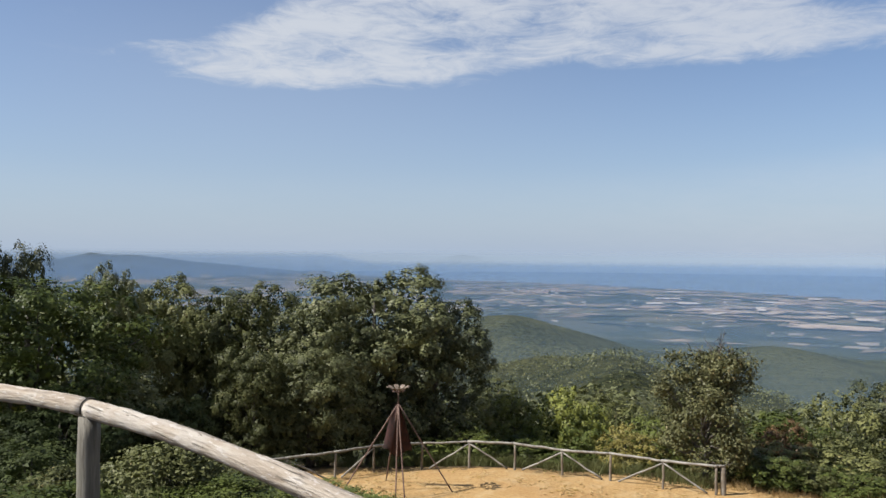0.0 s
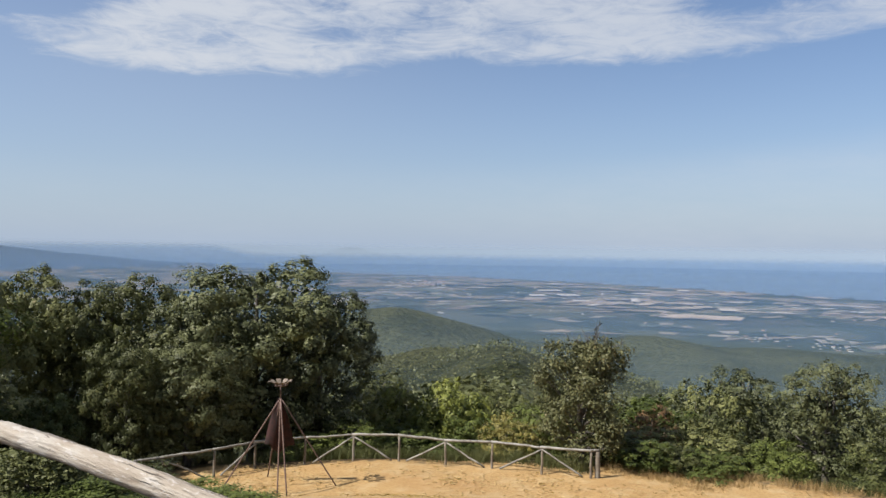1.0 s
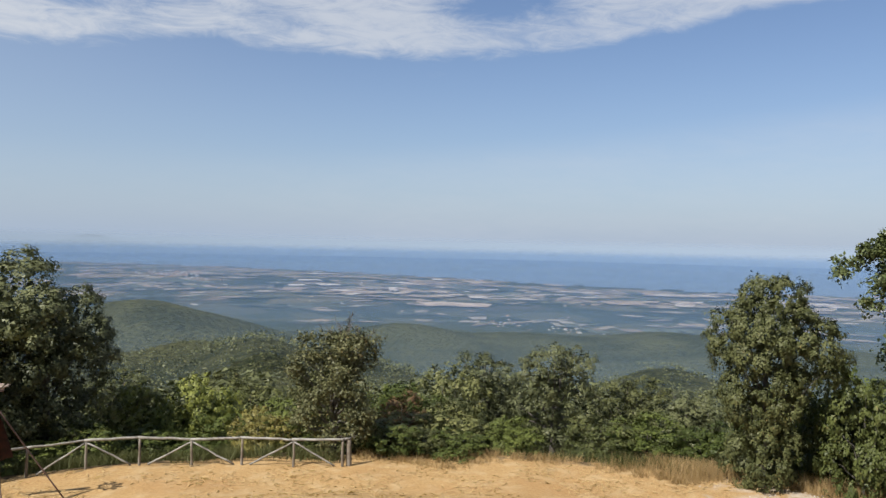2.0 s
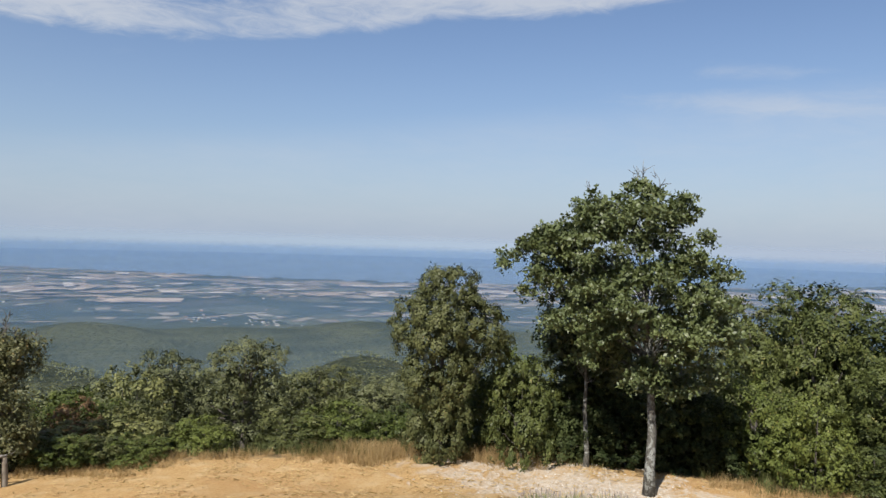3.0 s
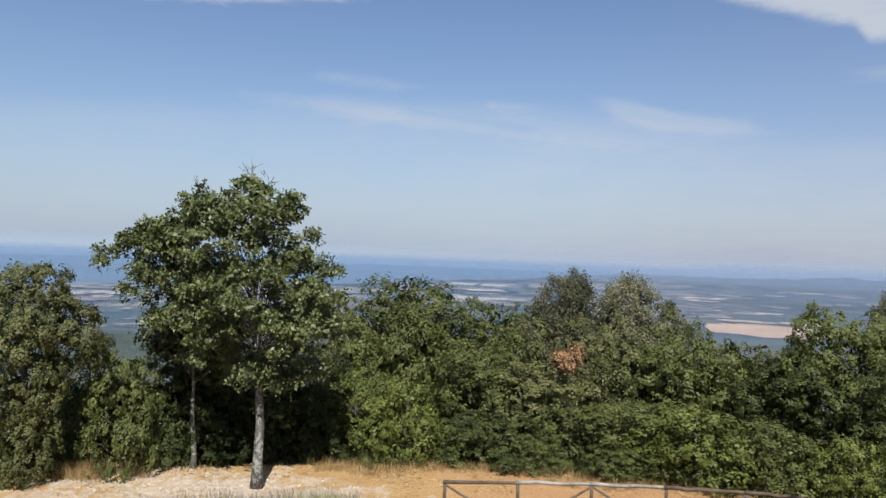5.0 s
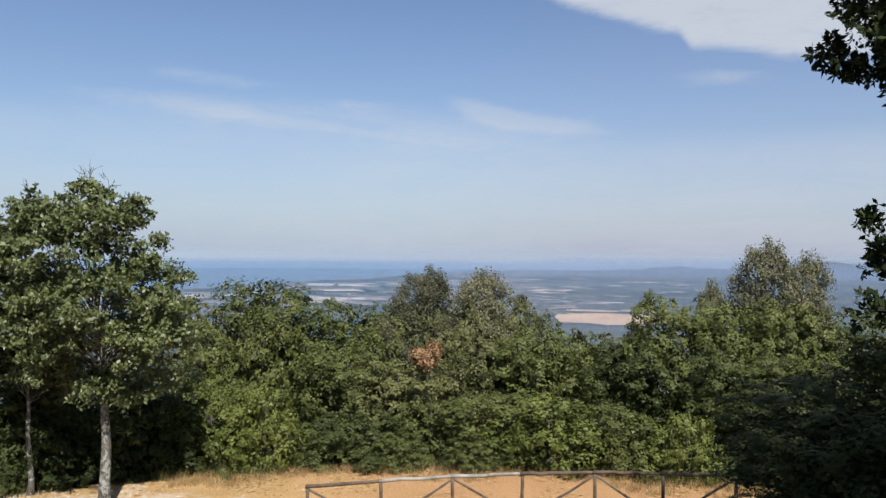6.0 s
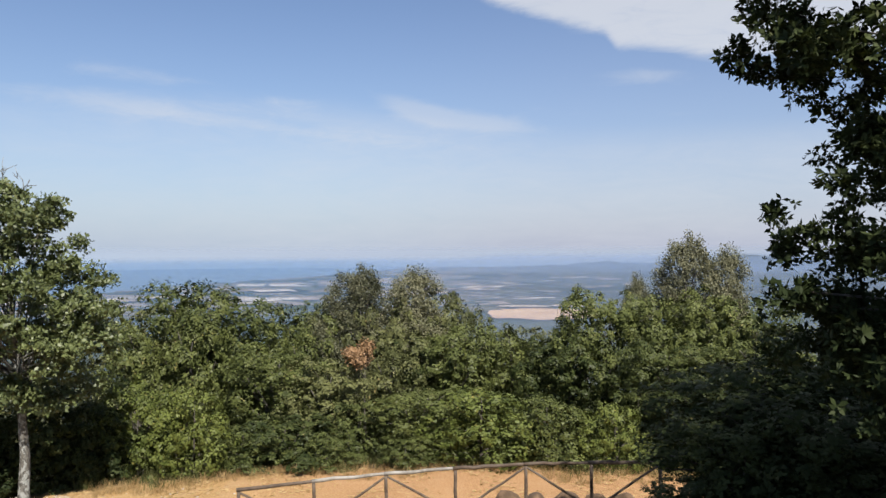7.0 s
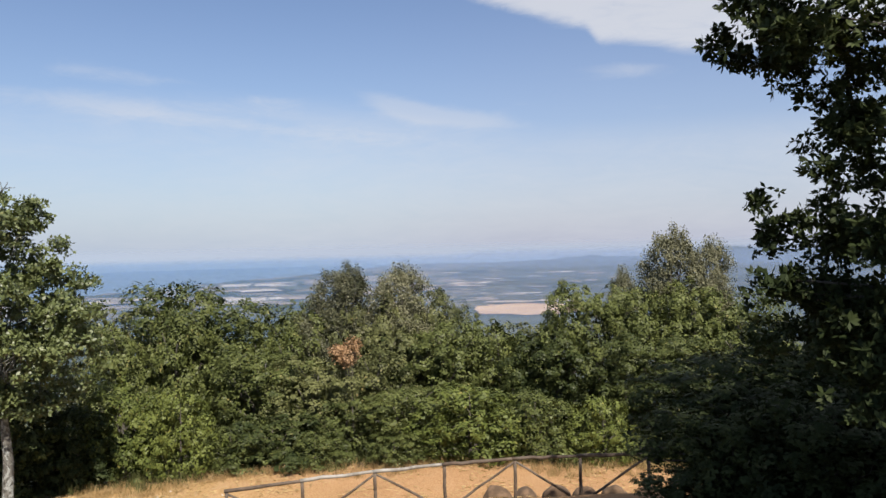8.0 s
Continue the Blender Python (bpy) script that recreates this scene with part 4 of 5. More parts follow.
def build_far_woods():
    """Tree tops over the slopes below the clearing, smaller and closer set with distance."""
    rng = np.random.default_rng(11)
    P, N, S = [], [], []
    for lo, hi, count, per, rad, leaf in ((42, 62, 460, 120, 1.5, 0.32), (62, 110, 1500, 30, 1.2, 0.44), (110, 240, 5000, 8, 1.0, 0.5), (240, 340, 3600, 7, 1.5, 0.7)):
        az = np.radians(rng.uniform(-34, 130, count))
        r = np.sqrt(rng.uniform(lo ** 2, hi ** 2, count))
        x, y = r * np.sin(az), r * np.cos(az)
        k = rng.uniform(0.6, 1.3, count)
        lift = (2.6 if lo < 60 else 1.2) * k
        C = np.stack([x, y, land(x, y) + lift], -1)
        i = np.repeat(np.arange(count), per)
        v = unit(rng.standard_normal((len(i), 3)))
        v[:, 2] = np.abs(v[:, 2]) * np.where(rng.random(len(i)) < 0.8, 1, -0.5)
        P.append(C[i] + v * (rad * k[i] * rng.uniform(0.6, 1.05, len(i)))[:, None] * np.array([1, 1, 0.85]))
        N.append(unit(0.8 * v + np.array([0, 0, 0.4]) + 0.4 * rng.standard_normal((len(i), 3))))
        S.append(leaf * rng.uniform(0.6, 1.4, len(i)))
    v, f = leaf_slips(np.vstack(P), np.vstack(N), np.concatenate(S), rng)
    tagged(new("far_woods", mesh_of("far_woods", v, None, f, [M_HOLM])), "dense green woodland covering the slopes below", "woods", kind="stuff")


build_far_woods()

# ---------------------------------------------------------------- fences


def rail_fence(label, posts, mats, seed, height=0.98, braces=(), end_posts=(), bleached=range(99)):
    """A rustic pole fence: upright posts, one top rail from post to post, slanted braces."""
    rng = np.random.default_rng(seed)
    fence = thing("rail_fence", label, "fence")
    tops = []
    for i, (x, y) in enumerate(posts):
        g = ground_height(x, y)
        t = Tubes()
        r = 0.047 if i not in end_posts else 0.095
        t.add(bent((x, y, g - 0.3), (x + rng.normal(0, 0.015), y + rng.normal(0, 0.015), g + height - 0.05), rng, 0.008, 6), np.linspace(r * 1.05, r * 0.92, 6), 9, 0.03, rng)
        part("post", t.mesh("post", mats[1]), fence)
        tops.append(np.array((x, y, g + height)))
    for i0, (a, b) in enumerate(zip(tops[:-1], tops[1:])):
        t = Tubes()
        w = (b - a) / np.linalg.norm(b - a)
        r = rng.uniform(0.040, 0.050)
        t.add(bent(a - w * 0.06, b + w * 0.06, rng, 0.012, 8), np.linspace(r * 1.1, r * 0.9, 8), 9, 0.03, rng)
        part("rail", t.mesh("rail", mats[0] if i0 in bleached else mats[1]), fence)
    for i, j in braces:
        a, b = tops[i], np.array((*posts[j], ground_height(*posts[j])))
        t = Tubes()
        foot = b + (a - b) * np.array([0.16, 0.16, 0])
        t.add(bent(a + np.array([0, 0, -0.07]), foot + np.array([0, 0, 0.02]), rng, 0.012, 6), np.linspace(0.030, 0.036, 6), 8, 0.03, rng)
        part("brace", t.mesh("brace", mats[2]), fence)
    return fence


FENCE_A = [(-7.0, 25.6), (-5.45, 26.5), (-3.85, 27.27), (-2.54, 28.28), (-0.78, 28.9), (1.04, 28.93), (2.76, 28.66), (4.45, 27.97), (6.08, 27.3), (7.72, 26.4), (9.3, 25.65), (9.56, 25.68)]
rail_fence("weathered grey pole fence with slanted braces along the straw edge", FENCE_A, (M_POLE, M_STAKE, M_POLE), 3, 0.98, ((1, 2), (3, 2), (5, 4), (5, 6), (7, 6), (7, 8), (9, 8), (9, 10)), (11,))
FENCE_B = [(19.82, 3.37), (20.11, 1.48), (20.22, -0.4), (20.16, -2.23), (19.93, -4.08), (19.57, -5.73), (19.1, -7.4)]
# first rail is brown itself; the last three take brown for tree shade
rail_fence("brown pole fence with slanted braces below the hilltop", FENCE_B, (M_POLE, M_BROWNPOLE, M_BROWNPOLE), 4, 1.06, ((0, 1), (2, 1), (2, 3), (4, 3), (4, 5), (6, 5)), bleached=(1, 2))


def near_handrail():
    rng = np.random.default_rng(21)
    rail = thing("handrail", "thick bleached log handrail on a round grey post", "handrail")
    a, b, d = np.array((-2.9, 4.05, 7.542)), np.array((-1.575, 3.37, 7.50)), np.array((0.55, 2.25, 7.02))

    def log(p, q, r0, r1, sag, n):
        # built along its own x axis, so that the grain runs with it
        length = np.linalg.norm(q - p)
        u = np.linspace(0, 1, n)
        line = np.stack([u * length, rng.normal(0, 0.0015, n), np.sin(u * math.pi) * sag + 0.006 * np.sin(u * 9) + rng.normal(0, 0.001, n)], -1)
        rad = np.linspace(r0, r1, n) * (1 + 0.035 * np.sin(u * 13 + 1) + 0.02 * np.sin(u * 31) + rng.normal(0, 0.008, n))
        t = Tubes()
        t.add(line, rad, 26, 0.012, rng)
        ob = part("rail", t.mesh("rail", M_RAIL), rail)
        way = Vector(q - p).normalized()
        side = Vector((0, 0, 1)).cross(way).normalized()
        up = way.cross(side)
        ob.matrix_basis = Matrix(((way.x, side.x, up.x, p[0]), (way.y, side.y, up.y, p[1]), (way.z, side.z, up.z, p[2]), (0, 0, 0, 1)))

    log(a, b + np.array([-0.008, 0.004, 0.0]), 0.039, 0.041, 0.004, 30)
    log(b + np.array([0.004, -0.002, -0.002]), d, 0.041, 0.049, 0.078, 60)
    for x, y, top in ((-1.575, 3.375, 7.465), (0.46, 2.30, 7.0)):
        g = ground_height(x, y)
        t = Tubes()
        t.add(bent((x, y, g - 0.25), (x, y, top), rng, 0.004, 14), np.linspace(0.052, 0.047, 14), 18, 0.015, rng)
        part("post", t.mesh("post", M_POST), rail)
    # iron strap over the joint
    t = Tubes()
    w = (b - a) / np.linalg.norm(b - a)
    ang = np.linspace(-0.4, math.pi * 0.95, 14)
    side = np.cross(w, (0, 0, 1.0))
    t.add([b + side * math.cos(s) * 0.047 + np.array([0, 0, 1.0]) * math.sin(s) * 0.047 for s in ang], 0.0035, 6)
    part("strap", t.mesh("strap", M_DARKBARK), rail, "dark wire strap round the joint")


near_handrail()


def tripod():
    """A rusty iron stand: slanted legs, a centre pole and a crown-like head."""
    rng = np.random.default_rng(31)
    cx, cy = -1.50, 25.75
    g = ground_height(cx, cy)
    stand = thing("iron_stand", "tall rusty iron stand on slanted legs with a crown-shaped head", "stand")
    apex = np.array((cx, cy, g + 3.02))
    for fx, fy in ((-3.42, 25.86), (-2.02, 27.3), (-1.20, 24.6), (0.39, 25.92)):
        foot = np.array((fx, fy, ground_height(fx, fy) - 0.03))
        t = Tubes()
        t.add(bent(apex + (foot - apex) * 0.01, foot, rng, 0.004, 8), 0.024, 8)
        part("leg", t.mesh("leg", M_RUST), stand)
    t = Tubes()
    t.add(bent((cx - 0.02, cy - 0.9, g - 0.03), (cx, cy, g + 3.0), rng, 0.003, 8), 0.024, 8)
    part("leg", t.mesh("leg", M_RUST), stand)
    t = Tubes()
    t.add([(cx, cy, g + 2.9), (cx, cy, g + 3.2), (cx, cy, g + 3.46)], [0.022, 0.018, 0.016], 8)
    part("pole", t.mesh("pole", M_RUST), stand)
    t = Tubes()
    ring = np.linspace(0, 2 * math.pi, 25)
    t.add([(cx + 0.22 * math.cos(a), cy + 0.22 * math.sin(a), g + 3.46) for a in ring], 0.02, 6)
    for a in np.linspace(0, 2 * math.pi, 6, endpoint=False):
        t.add([(cx, cy, g + 3.4), (cx + 0.12 * math.cos(a), cy + 0.12 * math.sin(a), g + 3.42), (cx + 0.22 * math.cos(a), cy + 0.22 * math.sin(a), g + 3.46)], 0.014, 5)
    part("ring", t.mesh("ring", M_RUST), stand)
    for a in np.linspace(0.3, 2 * math.pi + 0.3, 8, endpoint=False):
        ca, sa = math.cos(a), math.sin(a)
        pts = []
        for k, w, h in ((0.20, 0.03, 3.47), (0.27, 0.085, 3.55), (0.36, 0.07, 3.60), (0.42, 0.0, 3.58)):
            for sgn in (-1, 1):
                pts.append((cx + ca * k - sa * w * sgn, cy + sa * k + ca * w * sgn, g + h))
        me = mesh_of("leaf_plate", pts, [(0, 1, 3, 2), (2, 3, 5, 4), (4, 5, 7, 6)], None, [M_PALEIRON])
        ob = part("leaf_plate", me, stand)
        mod = ob.modifiers.new("thick", "SOLIDIFY")
        mod.thickness = 0.012
    # dark red cloth hung between the back legs
    n = 12
    v = []
    for i in range(n + 1):
        for j in range(7):
            s, u = i / n, j / 6
            half = 0.06 + 0.46 * s ** 0.7
            v.append((cx - 0.05 + (u - 0.5) * 2 * half, cy + 0.22 + 0.5 * s + 0.07 * math.sin(u * 9 + s * 3), g + 2.92 - 1.75 * s + 0.06 * math.sin(u * 11) + 0.14 * s * math.cos(u * 6.3)))
    q = [(i * 7 + j, i * 7 + j + 1, (i + 1) * 7 + j + 1, (i + 1) * 7 + j) for i in range(n) for j in range(6)]
    ob = part("cloth", mesh_of("cloth", v, q, None, [M_REDNET], True), stand, "dark red cloth hung behind the legs")
    mod = ob.modifiers.new("thick", "SOLIDIFY")
    mod.thickness = 0.01


tripod()

# ---------------------------------------------------------------- trees
# the tall oak in front of the wood
R_X, R_Y = 0.44, -0.90
OAK_TIERS = ((-0.75, 10.05, 0.6, 0.3), (-1.0, 9.7, 1.35, 0.5), (-0.85, 9.1, 2.2, 0.6), (-1.6, 8.3, 2.5, 0.5), (-3.85, 8.0, 0.9, 0.45), (0.6, 9.0, 0.7, 0.4), (1.2, 8.3, 0.7, 0.35), (1.7, 7.4, 0.8, 0.5), (-1.6, 7.4, 2.5, 0.6), (1.4, 6.5, 1.5, 0.6),
             (-0.8, 6.2, 2.9, 0.7), (-0.7, 5.3, 2.5, 0.7), (1.0, 5.1, 1.6, 0.7), (0.1, 4.2, 1.5, 0.6), (-2.6, 5.4, 1.1, 0.5), (0.2, 3.7, 1.2, 0.5), (-1.3, 4.5, 1.5, 0.6), (-0.6, 6.9, 2.6, 0.5), (-2.4, 9.5, 0.6, 0.35), (0.65, 9.6, 0.45, 0.35), (0.9, 4.3, 1.3, 0.7), (-0.2, 3.8, 1.0, 0.5), (1.5, 5.6, 1.2, 0.6), (-4.2, 7.6, 0.8, 0.4), (0.3, 8.6, 1.1, 0.6), (0.1, 7.7, 1.4, 0.6), (-0.6, 8.9, 1.4, 0.6), (-3.0, 8.3, 1.0, 0.5), (-3.6, 7.9, 0.9, 0.5), (-2.8, 7.2, 1.2, 0.5), (-3.4, 6.7, 0.8, 0.4))
OAK = make_tree("oak_tree", "tall oak with lobed green leaves and lichened grey trunk", "tree", 41, 10.6,
                [(l * R_X * 1.05, l * R_Y * 1.05, z, h * 1.08, h * 1.08, d, 1.7 if z > 8.6 else 1.6 if l < -2.5 else 1.0) for l, z, h, d in OAK_TIERS]
                + [(l * R_X + f * R_Y, l * R_Y - f * R_X, z, h, h, d, 1.0) for l, z, h, d, f in ((-0.4, 3.5, 0.7, 0.4, 0.9), (-0.3, 4.0, 0.9, 0.5, 1.0), (0.7, 4.6, 0.9, 0.6, 1.0), (-1.3, 5.1, 1.0, 0.6, 1.0), (0.2, 5.7, 1.3, 0.7, 1.2), (1.3, 6.2, 0.9, 0.6, 0.9), (-1.2, 6.4, 1.2, 0.6, 1.0))],
                1250, 24, 0.27, 0.125, M_OAK, M_BARK, 0.155, 0.46, (-0.25, 0.55), 80, 1, 8, inner=0.4, flat=0.75, share=3, stout=0.32, sprig=3, slim=0.6)
OAK.matrix_basis = pose(24.06, 10.73, ground_height(24.06, 10.73))
SLIM = make_tree("young_oak", "slender young oak with pale trunk in the shade", "tree", 42, 7.0,
                 ((0, 0, 5.2, 1.5, 1.5, 1.4), (0.2, 0.4, 4.0, 1.6, 1.6, 0.8)), 130, 90, 0.42, 0.14, M_OAK, M_BARK, 0.09, 0.5, (0.1, 0.2), 16, stout=0.3)
SLIM.matrix_basis = pose(25.15, 13.78, ground_height(25.15, 13.78))
ROUND = make_tree("round_oak", "dense rounded oak leafy down to the dry grass", "tree", 43, 7.4,
                  ((0, 0, 4.8, 2.0, 2.0, 1.5), (0.1, -0.2, 6.35, 1.1, 1.1, 0.85), (0, 0.2, 3.1, 1.6, 1.6, 1.5), (0.0, 0.1, 1.0, 1.4, 1.4, 1.0), (-0.2, 1.3, 5.0, 1.2, 1.2, 0.9), (0.6, -1.3, 4.8, 1.4, 1.4, 1.2), (-0.3, 0.5, 0.5, 1.1, 1.1, 0.5)),
                  240, 290, 0.36, 0.085, M_OLIVE, M_DARKBARK, 0.14, 0.15, (0.1, 0), 16, stout=0.25, lump=1.0)
ROUND.matrix_basis = pose(21.8, 18.05, ground_height(21.8, 18.05)) @ Matrix.Diagonal((0.82, 0.82, 1, 1))

# wood trees: four shapes, copied
HOLM = make_tree("holm_oak", "dense dark grey-green holm oak", "tree", 51, 8.0,
                 ((0, 0, 5.0, 2.6, 2.6, 2.3), (1.1, 0.5, 5.9, 1.7, 1.7, 1.5), (-1.0, -0.7, 5.6, 1.8, 1.8, 1.6), (0.2, -1.1, 6.6, 1.4, 1.4, 1.2), (0, 0.8, 3.0, 2.3, 2.3, 1.6), (0.2, 0, 1.5, 1.8, 1.8, 1.1)),
                 110, 168, 0.52, 0.124, M_HOLM, None, 0.2, 0.22, (0, 0), 24, lump=1.2)
HOLM_B = make_tree("holm_oak", "dense dark grey-green holm oak", "tree", 52, 8.0,
                   ((0.2, 0.3, 4.2, 2.5, 2.3, 2.0), (-0.9, 0.4, 6.0, 1.5, 1.5, 1.5), (1.2, -0.4, 5.2, 1.5, 1.5, 1.6), (0.3, 0.9, 6.6, 1.2, 1.2, 1.1), (-0.3, -1.2, 4.0, 1.8, 1.8, 1.5), (0, 0, 2.0, 2.2, 2.2, 1.3)),
                 115, 160, 0.50, 0.124, M_HOLM, None, 0.2, 0.22, (0, 0), 24, lump=1.2)
TALL = make_tree("wood_tree", "bushy tree with thin silvery top", "tree", 53, 9.0,
                 ((0.1, 0, 7.4, 1.25, 1.25, 1.1, 2.4), (-0.8, 0.2, 6.6, 1.2, 1.2, 0.9, 2.0), (0.8, -0.3, 6.4, 1.3, 1.3, 1.0, 2.0), (-0.1, -0.7, 5.9, 1.6, 1.6, 1.1, 1.5), (0.3, 0.4, 5.2, 1.9, 1.9, 1.3, 1.2), (-0.3, 0.3, 3.6, 1.9, 1.9, 1.6, 0.4), (0.1, 0.2, 8.4, 0.6, 0.6, 0.55, 2.6), (-0.6, 0.1, 7.8, 0.55, 0.55, 0.45, 2.6)),
                 440, 88, 0.31, 0.072, M_GREY, None, 0.13, 0.25, (0.1, 0), 26, 1, low=-0.8, share=4)
BUSH = make_tree("bush", "leafy green bush at the wood's edge", "bush", 54, 3.0,
                 ((0, 0, 1.5, 1.3, 1.3, 1.2), (0.6, 0.3, 1.9, 0.9, 0.9, 0.8), (-0.5, -0.4, 2.0, 0.9, 0.9, 0.9), (0.1, -0.5, 0.8, 1.3, 1.3, 0.8)),
                 80, 114, 0.29, 0.086, M_GREEN, None, 0.05, 0.1, (0, 0), 10, lump=1.2)
BUSH_B = make_tree("bush", "leafy green bush at the wood's edge", "bush", 55, 3.0,
                   ((0.2, 0, 1.2, 1.5, 1.2, 1.0), (-0.4, 0.3, 1.9, 0.9, 0.9, 0.9), (0.7, -0.3, 1.6, 0.8, 0.8, 0.8), (-0.2, -0.6, 0.7, 1.2, 1.2, 0.7), (0.1, 0.2, 2.5, 0.5, 0.5, 0.45)),
                 80, 114, 0.29, 0.086, M_GREEN, None, 0.05, 0.1, (0, 0), 10, lump=1.2)
FINE = make_tree("holm_oak", "dense dark grey-green holm oak", "tree", 57, 8.0,
                 ((0, 0, 4.8, 2.5, 2.5, 2.0), (1.2, 0.6, 5.9, 1.6, 1.6, 1.4), (-1.1, -0.6, 5.6, 1.7, 1.7, 1.6), (0.2, -1.2, 6.6, 1.3, 1.3, 1.2), (-0.4, 1.1, 6.4, 1.3, 1.3, 1.1), (0, 0.6, 3.0, 2.3, 2.3, 1.5), (0.2, 0, 1.5, 1.9, 1.9, 1.2)),
                 170, 270, 0.46, 0.095, M_HOLM, None, 0.2, 0.22, (0, 0), 16, stout=0.35, lump=1.2)
S_FINE = (3.05, 8.05)
S_HOLM, S_TALL, S_BUSH = (3.0, 8.0), (1.6, 9.0), (1.6, 3.0)

# beyond the handrail
grow(FINE, S_FINE, ((-10.4, 19.0, 7.75, 3.0),), "light green oak on the slope beyond the handrail", M_LIGHT)
grow(FINE, S_FINE, ((-13.9, 24.0, 8.85, 1.6), (-12.2, 28.0, 7.85, 1.4), (-9.5, 21.0, 5.0, 2.0)), "dark holm oak in the shady group by the clearing")
grow(FINE, S_FINE, ((-12.0, 30.8, 7.35, 2.7), (-8.75, 32.9, 7.0, 2.9), (-10.6, 33.0, 6.2, 2.6)), "grey-green holm oak with sunlit top", M_OLIVE)
grow(FINE, S_FINE, ((-3.1, 34.2, 7.7, 4.3), (-5.0, 32.0, 6.2, 2.8), (-0.3, 34.0, 6.2, 2.9), (-5.2, 29.6, 4.6, 2.2)), "broad holm oak with sunlit crown behind the pole fence")
grow(FINE, S_FINE, ((-7.15, 28.6, 4.75, 1.6),), "rounded lighter oak sapling in front of dark trees", M_OLIVE)
# the darker leaf colour stands in for shade on the slope
grow(FINE, S_FINE, ((-7.3, 20.5, 4.3, 1.2), (-8.4, 16.6, 4.9, 1.5)), "small holm oak on the shady slope, leaves coloured for shade", M_SHADE)
SLOPE_BUSH = make_tree("bush", "low green bush with small leaves below the handrail", "bush", 56, 2.0,
                       ((0, 0, 0.8, 1.1, 1.1, 0.8), (0.5, 0.3, 1.2, 0.7, 0.7, 0.6), (-0.5, -0.3, 1.3, 0.6, 0.6, 0.6), (0.1, -0.6, 0.6, 0.9, 0.9, 0.6)), 190, 125, 0.24, 0.06, M_GREEN, None, 0.03, 0.1, (0, 0), 14, low=-0.95, share=5)
S_SLOPE = (1.45, 2.0)
grow(SLOPE_BUSH, S_SLOPE, ((-5.4, 9.9, 5.1, 1.5), (-2.9, 10.2, 5.0, 1.1), (-2.0, 12.2, 4.3, 1.2)), "", M_LIGHT)
grow(SLOPE_BUSH, S_SLOPE, ((-4.1, 11.4, 5.4, 1.4), (-6.8, 12.3, 4.6, 1.4), (-3.5, 13.6, 4.5, 1.4)), "low olive-green bush below the handrail", M_OLIVE)
# leaf colour darkened here too, in place of cast shade
grow(BUSH_B, S_BUSH, ((-5.5, 15.5, 4.0, 1.6), (-7.6, 14.0, 4.7, 1.3)), "bush on the shady slope, leaves coloured for shade", M_SHADE)

# behind the pole fence and along the clearing's far edge
PEAR = make_tree("wild_pear", "half-dry wild pear with sparse olive leaves and bare twigs", "tree", 61, 5.3,
                 ((0, 0, 1.5, 1.7, 1.7, 1.1), (0.2, 0.1, 2.7, 1.75, 1.75, 1.1), (-0.4, 0.2, 3.3, 1.2, 1.2, 0.9), (0.4, -0.2, 3.9, 1.1, 1.1, 0.8), (-0.5, 0, 4.2, 0.8, 0.8, 0.6), (0.6, 0.2, 4.4, 0.75, 0.75, 0.55)), 330, 70, 0.32, 0.09, M_PEAR, None, 0.10, 0.2, (0, 0), 46, 1, 16, share=4)
PEAR.matrix_basis = pose(9.75, 27.9, ground_height(9.75, 27.9) - 0.1)
EDGE = ((2.3, 35.9, 1.7, 2.0), (5.8, 35.5, 1.5, 2.2), (8.5, 37.0, 1.1, 2.0), (14.3, 30.9, 1.7, 2.0), (17.0, 31.7, 2.2, 2.0), (14.2, 32.9, 1.5, 1.9), (14.8, 27.6, 1.2, 1.7), (16.6, 26.0, 1.1, 1.4), (12.2, 28.4, 1.2, 1.6), (21.9, 23.9, 1.4, 1.8), (19.9, 24.4, 1.1, 1.5))
grow(BUSH, S_BUSH, EDGE[::2], "sunny olive-green bush at the wood's edge", M_SUNNY)
grow(BUSH_B, S_BUSH, EDGE[1::2], "light green bush at the wood's edge", M_LIGHT)
grow(BUSH_B, S_BUSH, ((7.2, 29.6, 1.5, 1.2), (9.6, 31.0, 0.7, 1.0)), "bush with yellowing leaves behind the fence", M_YELLOW)
grow(BUSH, S_BUSH, ((8.7, 31.2, 1.5, 1.6), (3.6, 32.4, 0.4, 1.5), (5.2, 31.2, 0.1, 1.3), (1.2, 32.0, 0.9, 1.6), (-1.0, 31.2, 0.6, 1.4), (6.4, 32.6, 0.9, 1.6), (12.0, 31.5, 1.5, 1.8)), "light olive bush behind the fence", M_LIGHT)
grow(HOLM, S_HOLM, ((19.3, 26.9, 3.9, 1.9), (19.5, 32.8, 2.6, 2.2), (25.9, 25.8, 1.6, 1.9)), "small dark oak at the clearing's edge", M_HOLM)
grow(HOLM_B, S_HOLM, ((24.4, 28.1, 2.1, 2.2), (12.0, 36.0, 1.5, 2.4), (22.5, 33.0, 0.9, 2.4), (8.0, 41.0, 0.8, 2.8), (2.5, 43.0, 1.0, 2.8)), "small olive-green oak on the slope", M_OLIVE)
grow(BUSH_B, S_BUSH, ((25.9, 17.9, 4.2, 2.0), (24.0, 20.8, 1.6, 1.7), (26.6, 20.6, 2.6, 2.0), (23.4, 22.4, 0.9, 1.4)), "tall light green shrub beside the rounded oak", M_LIGHT)

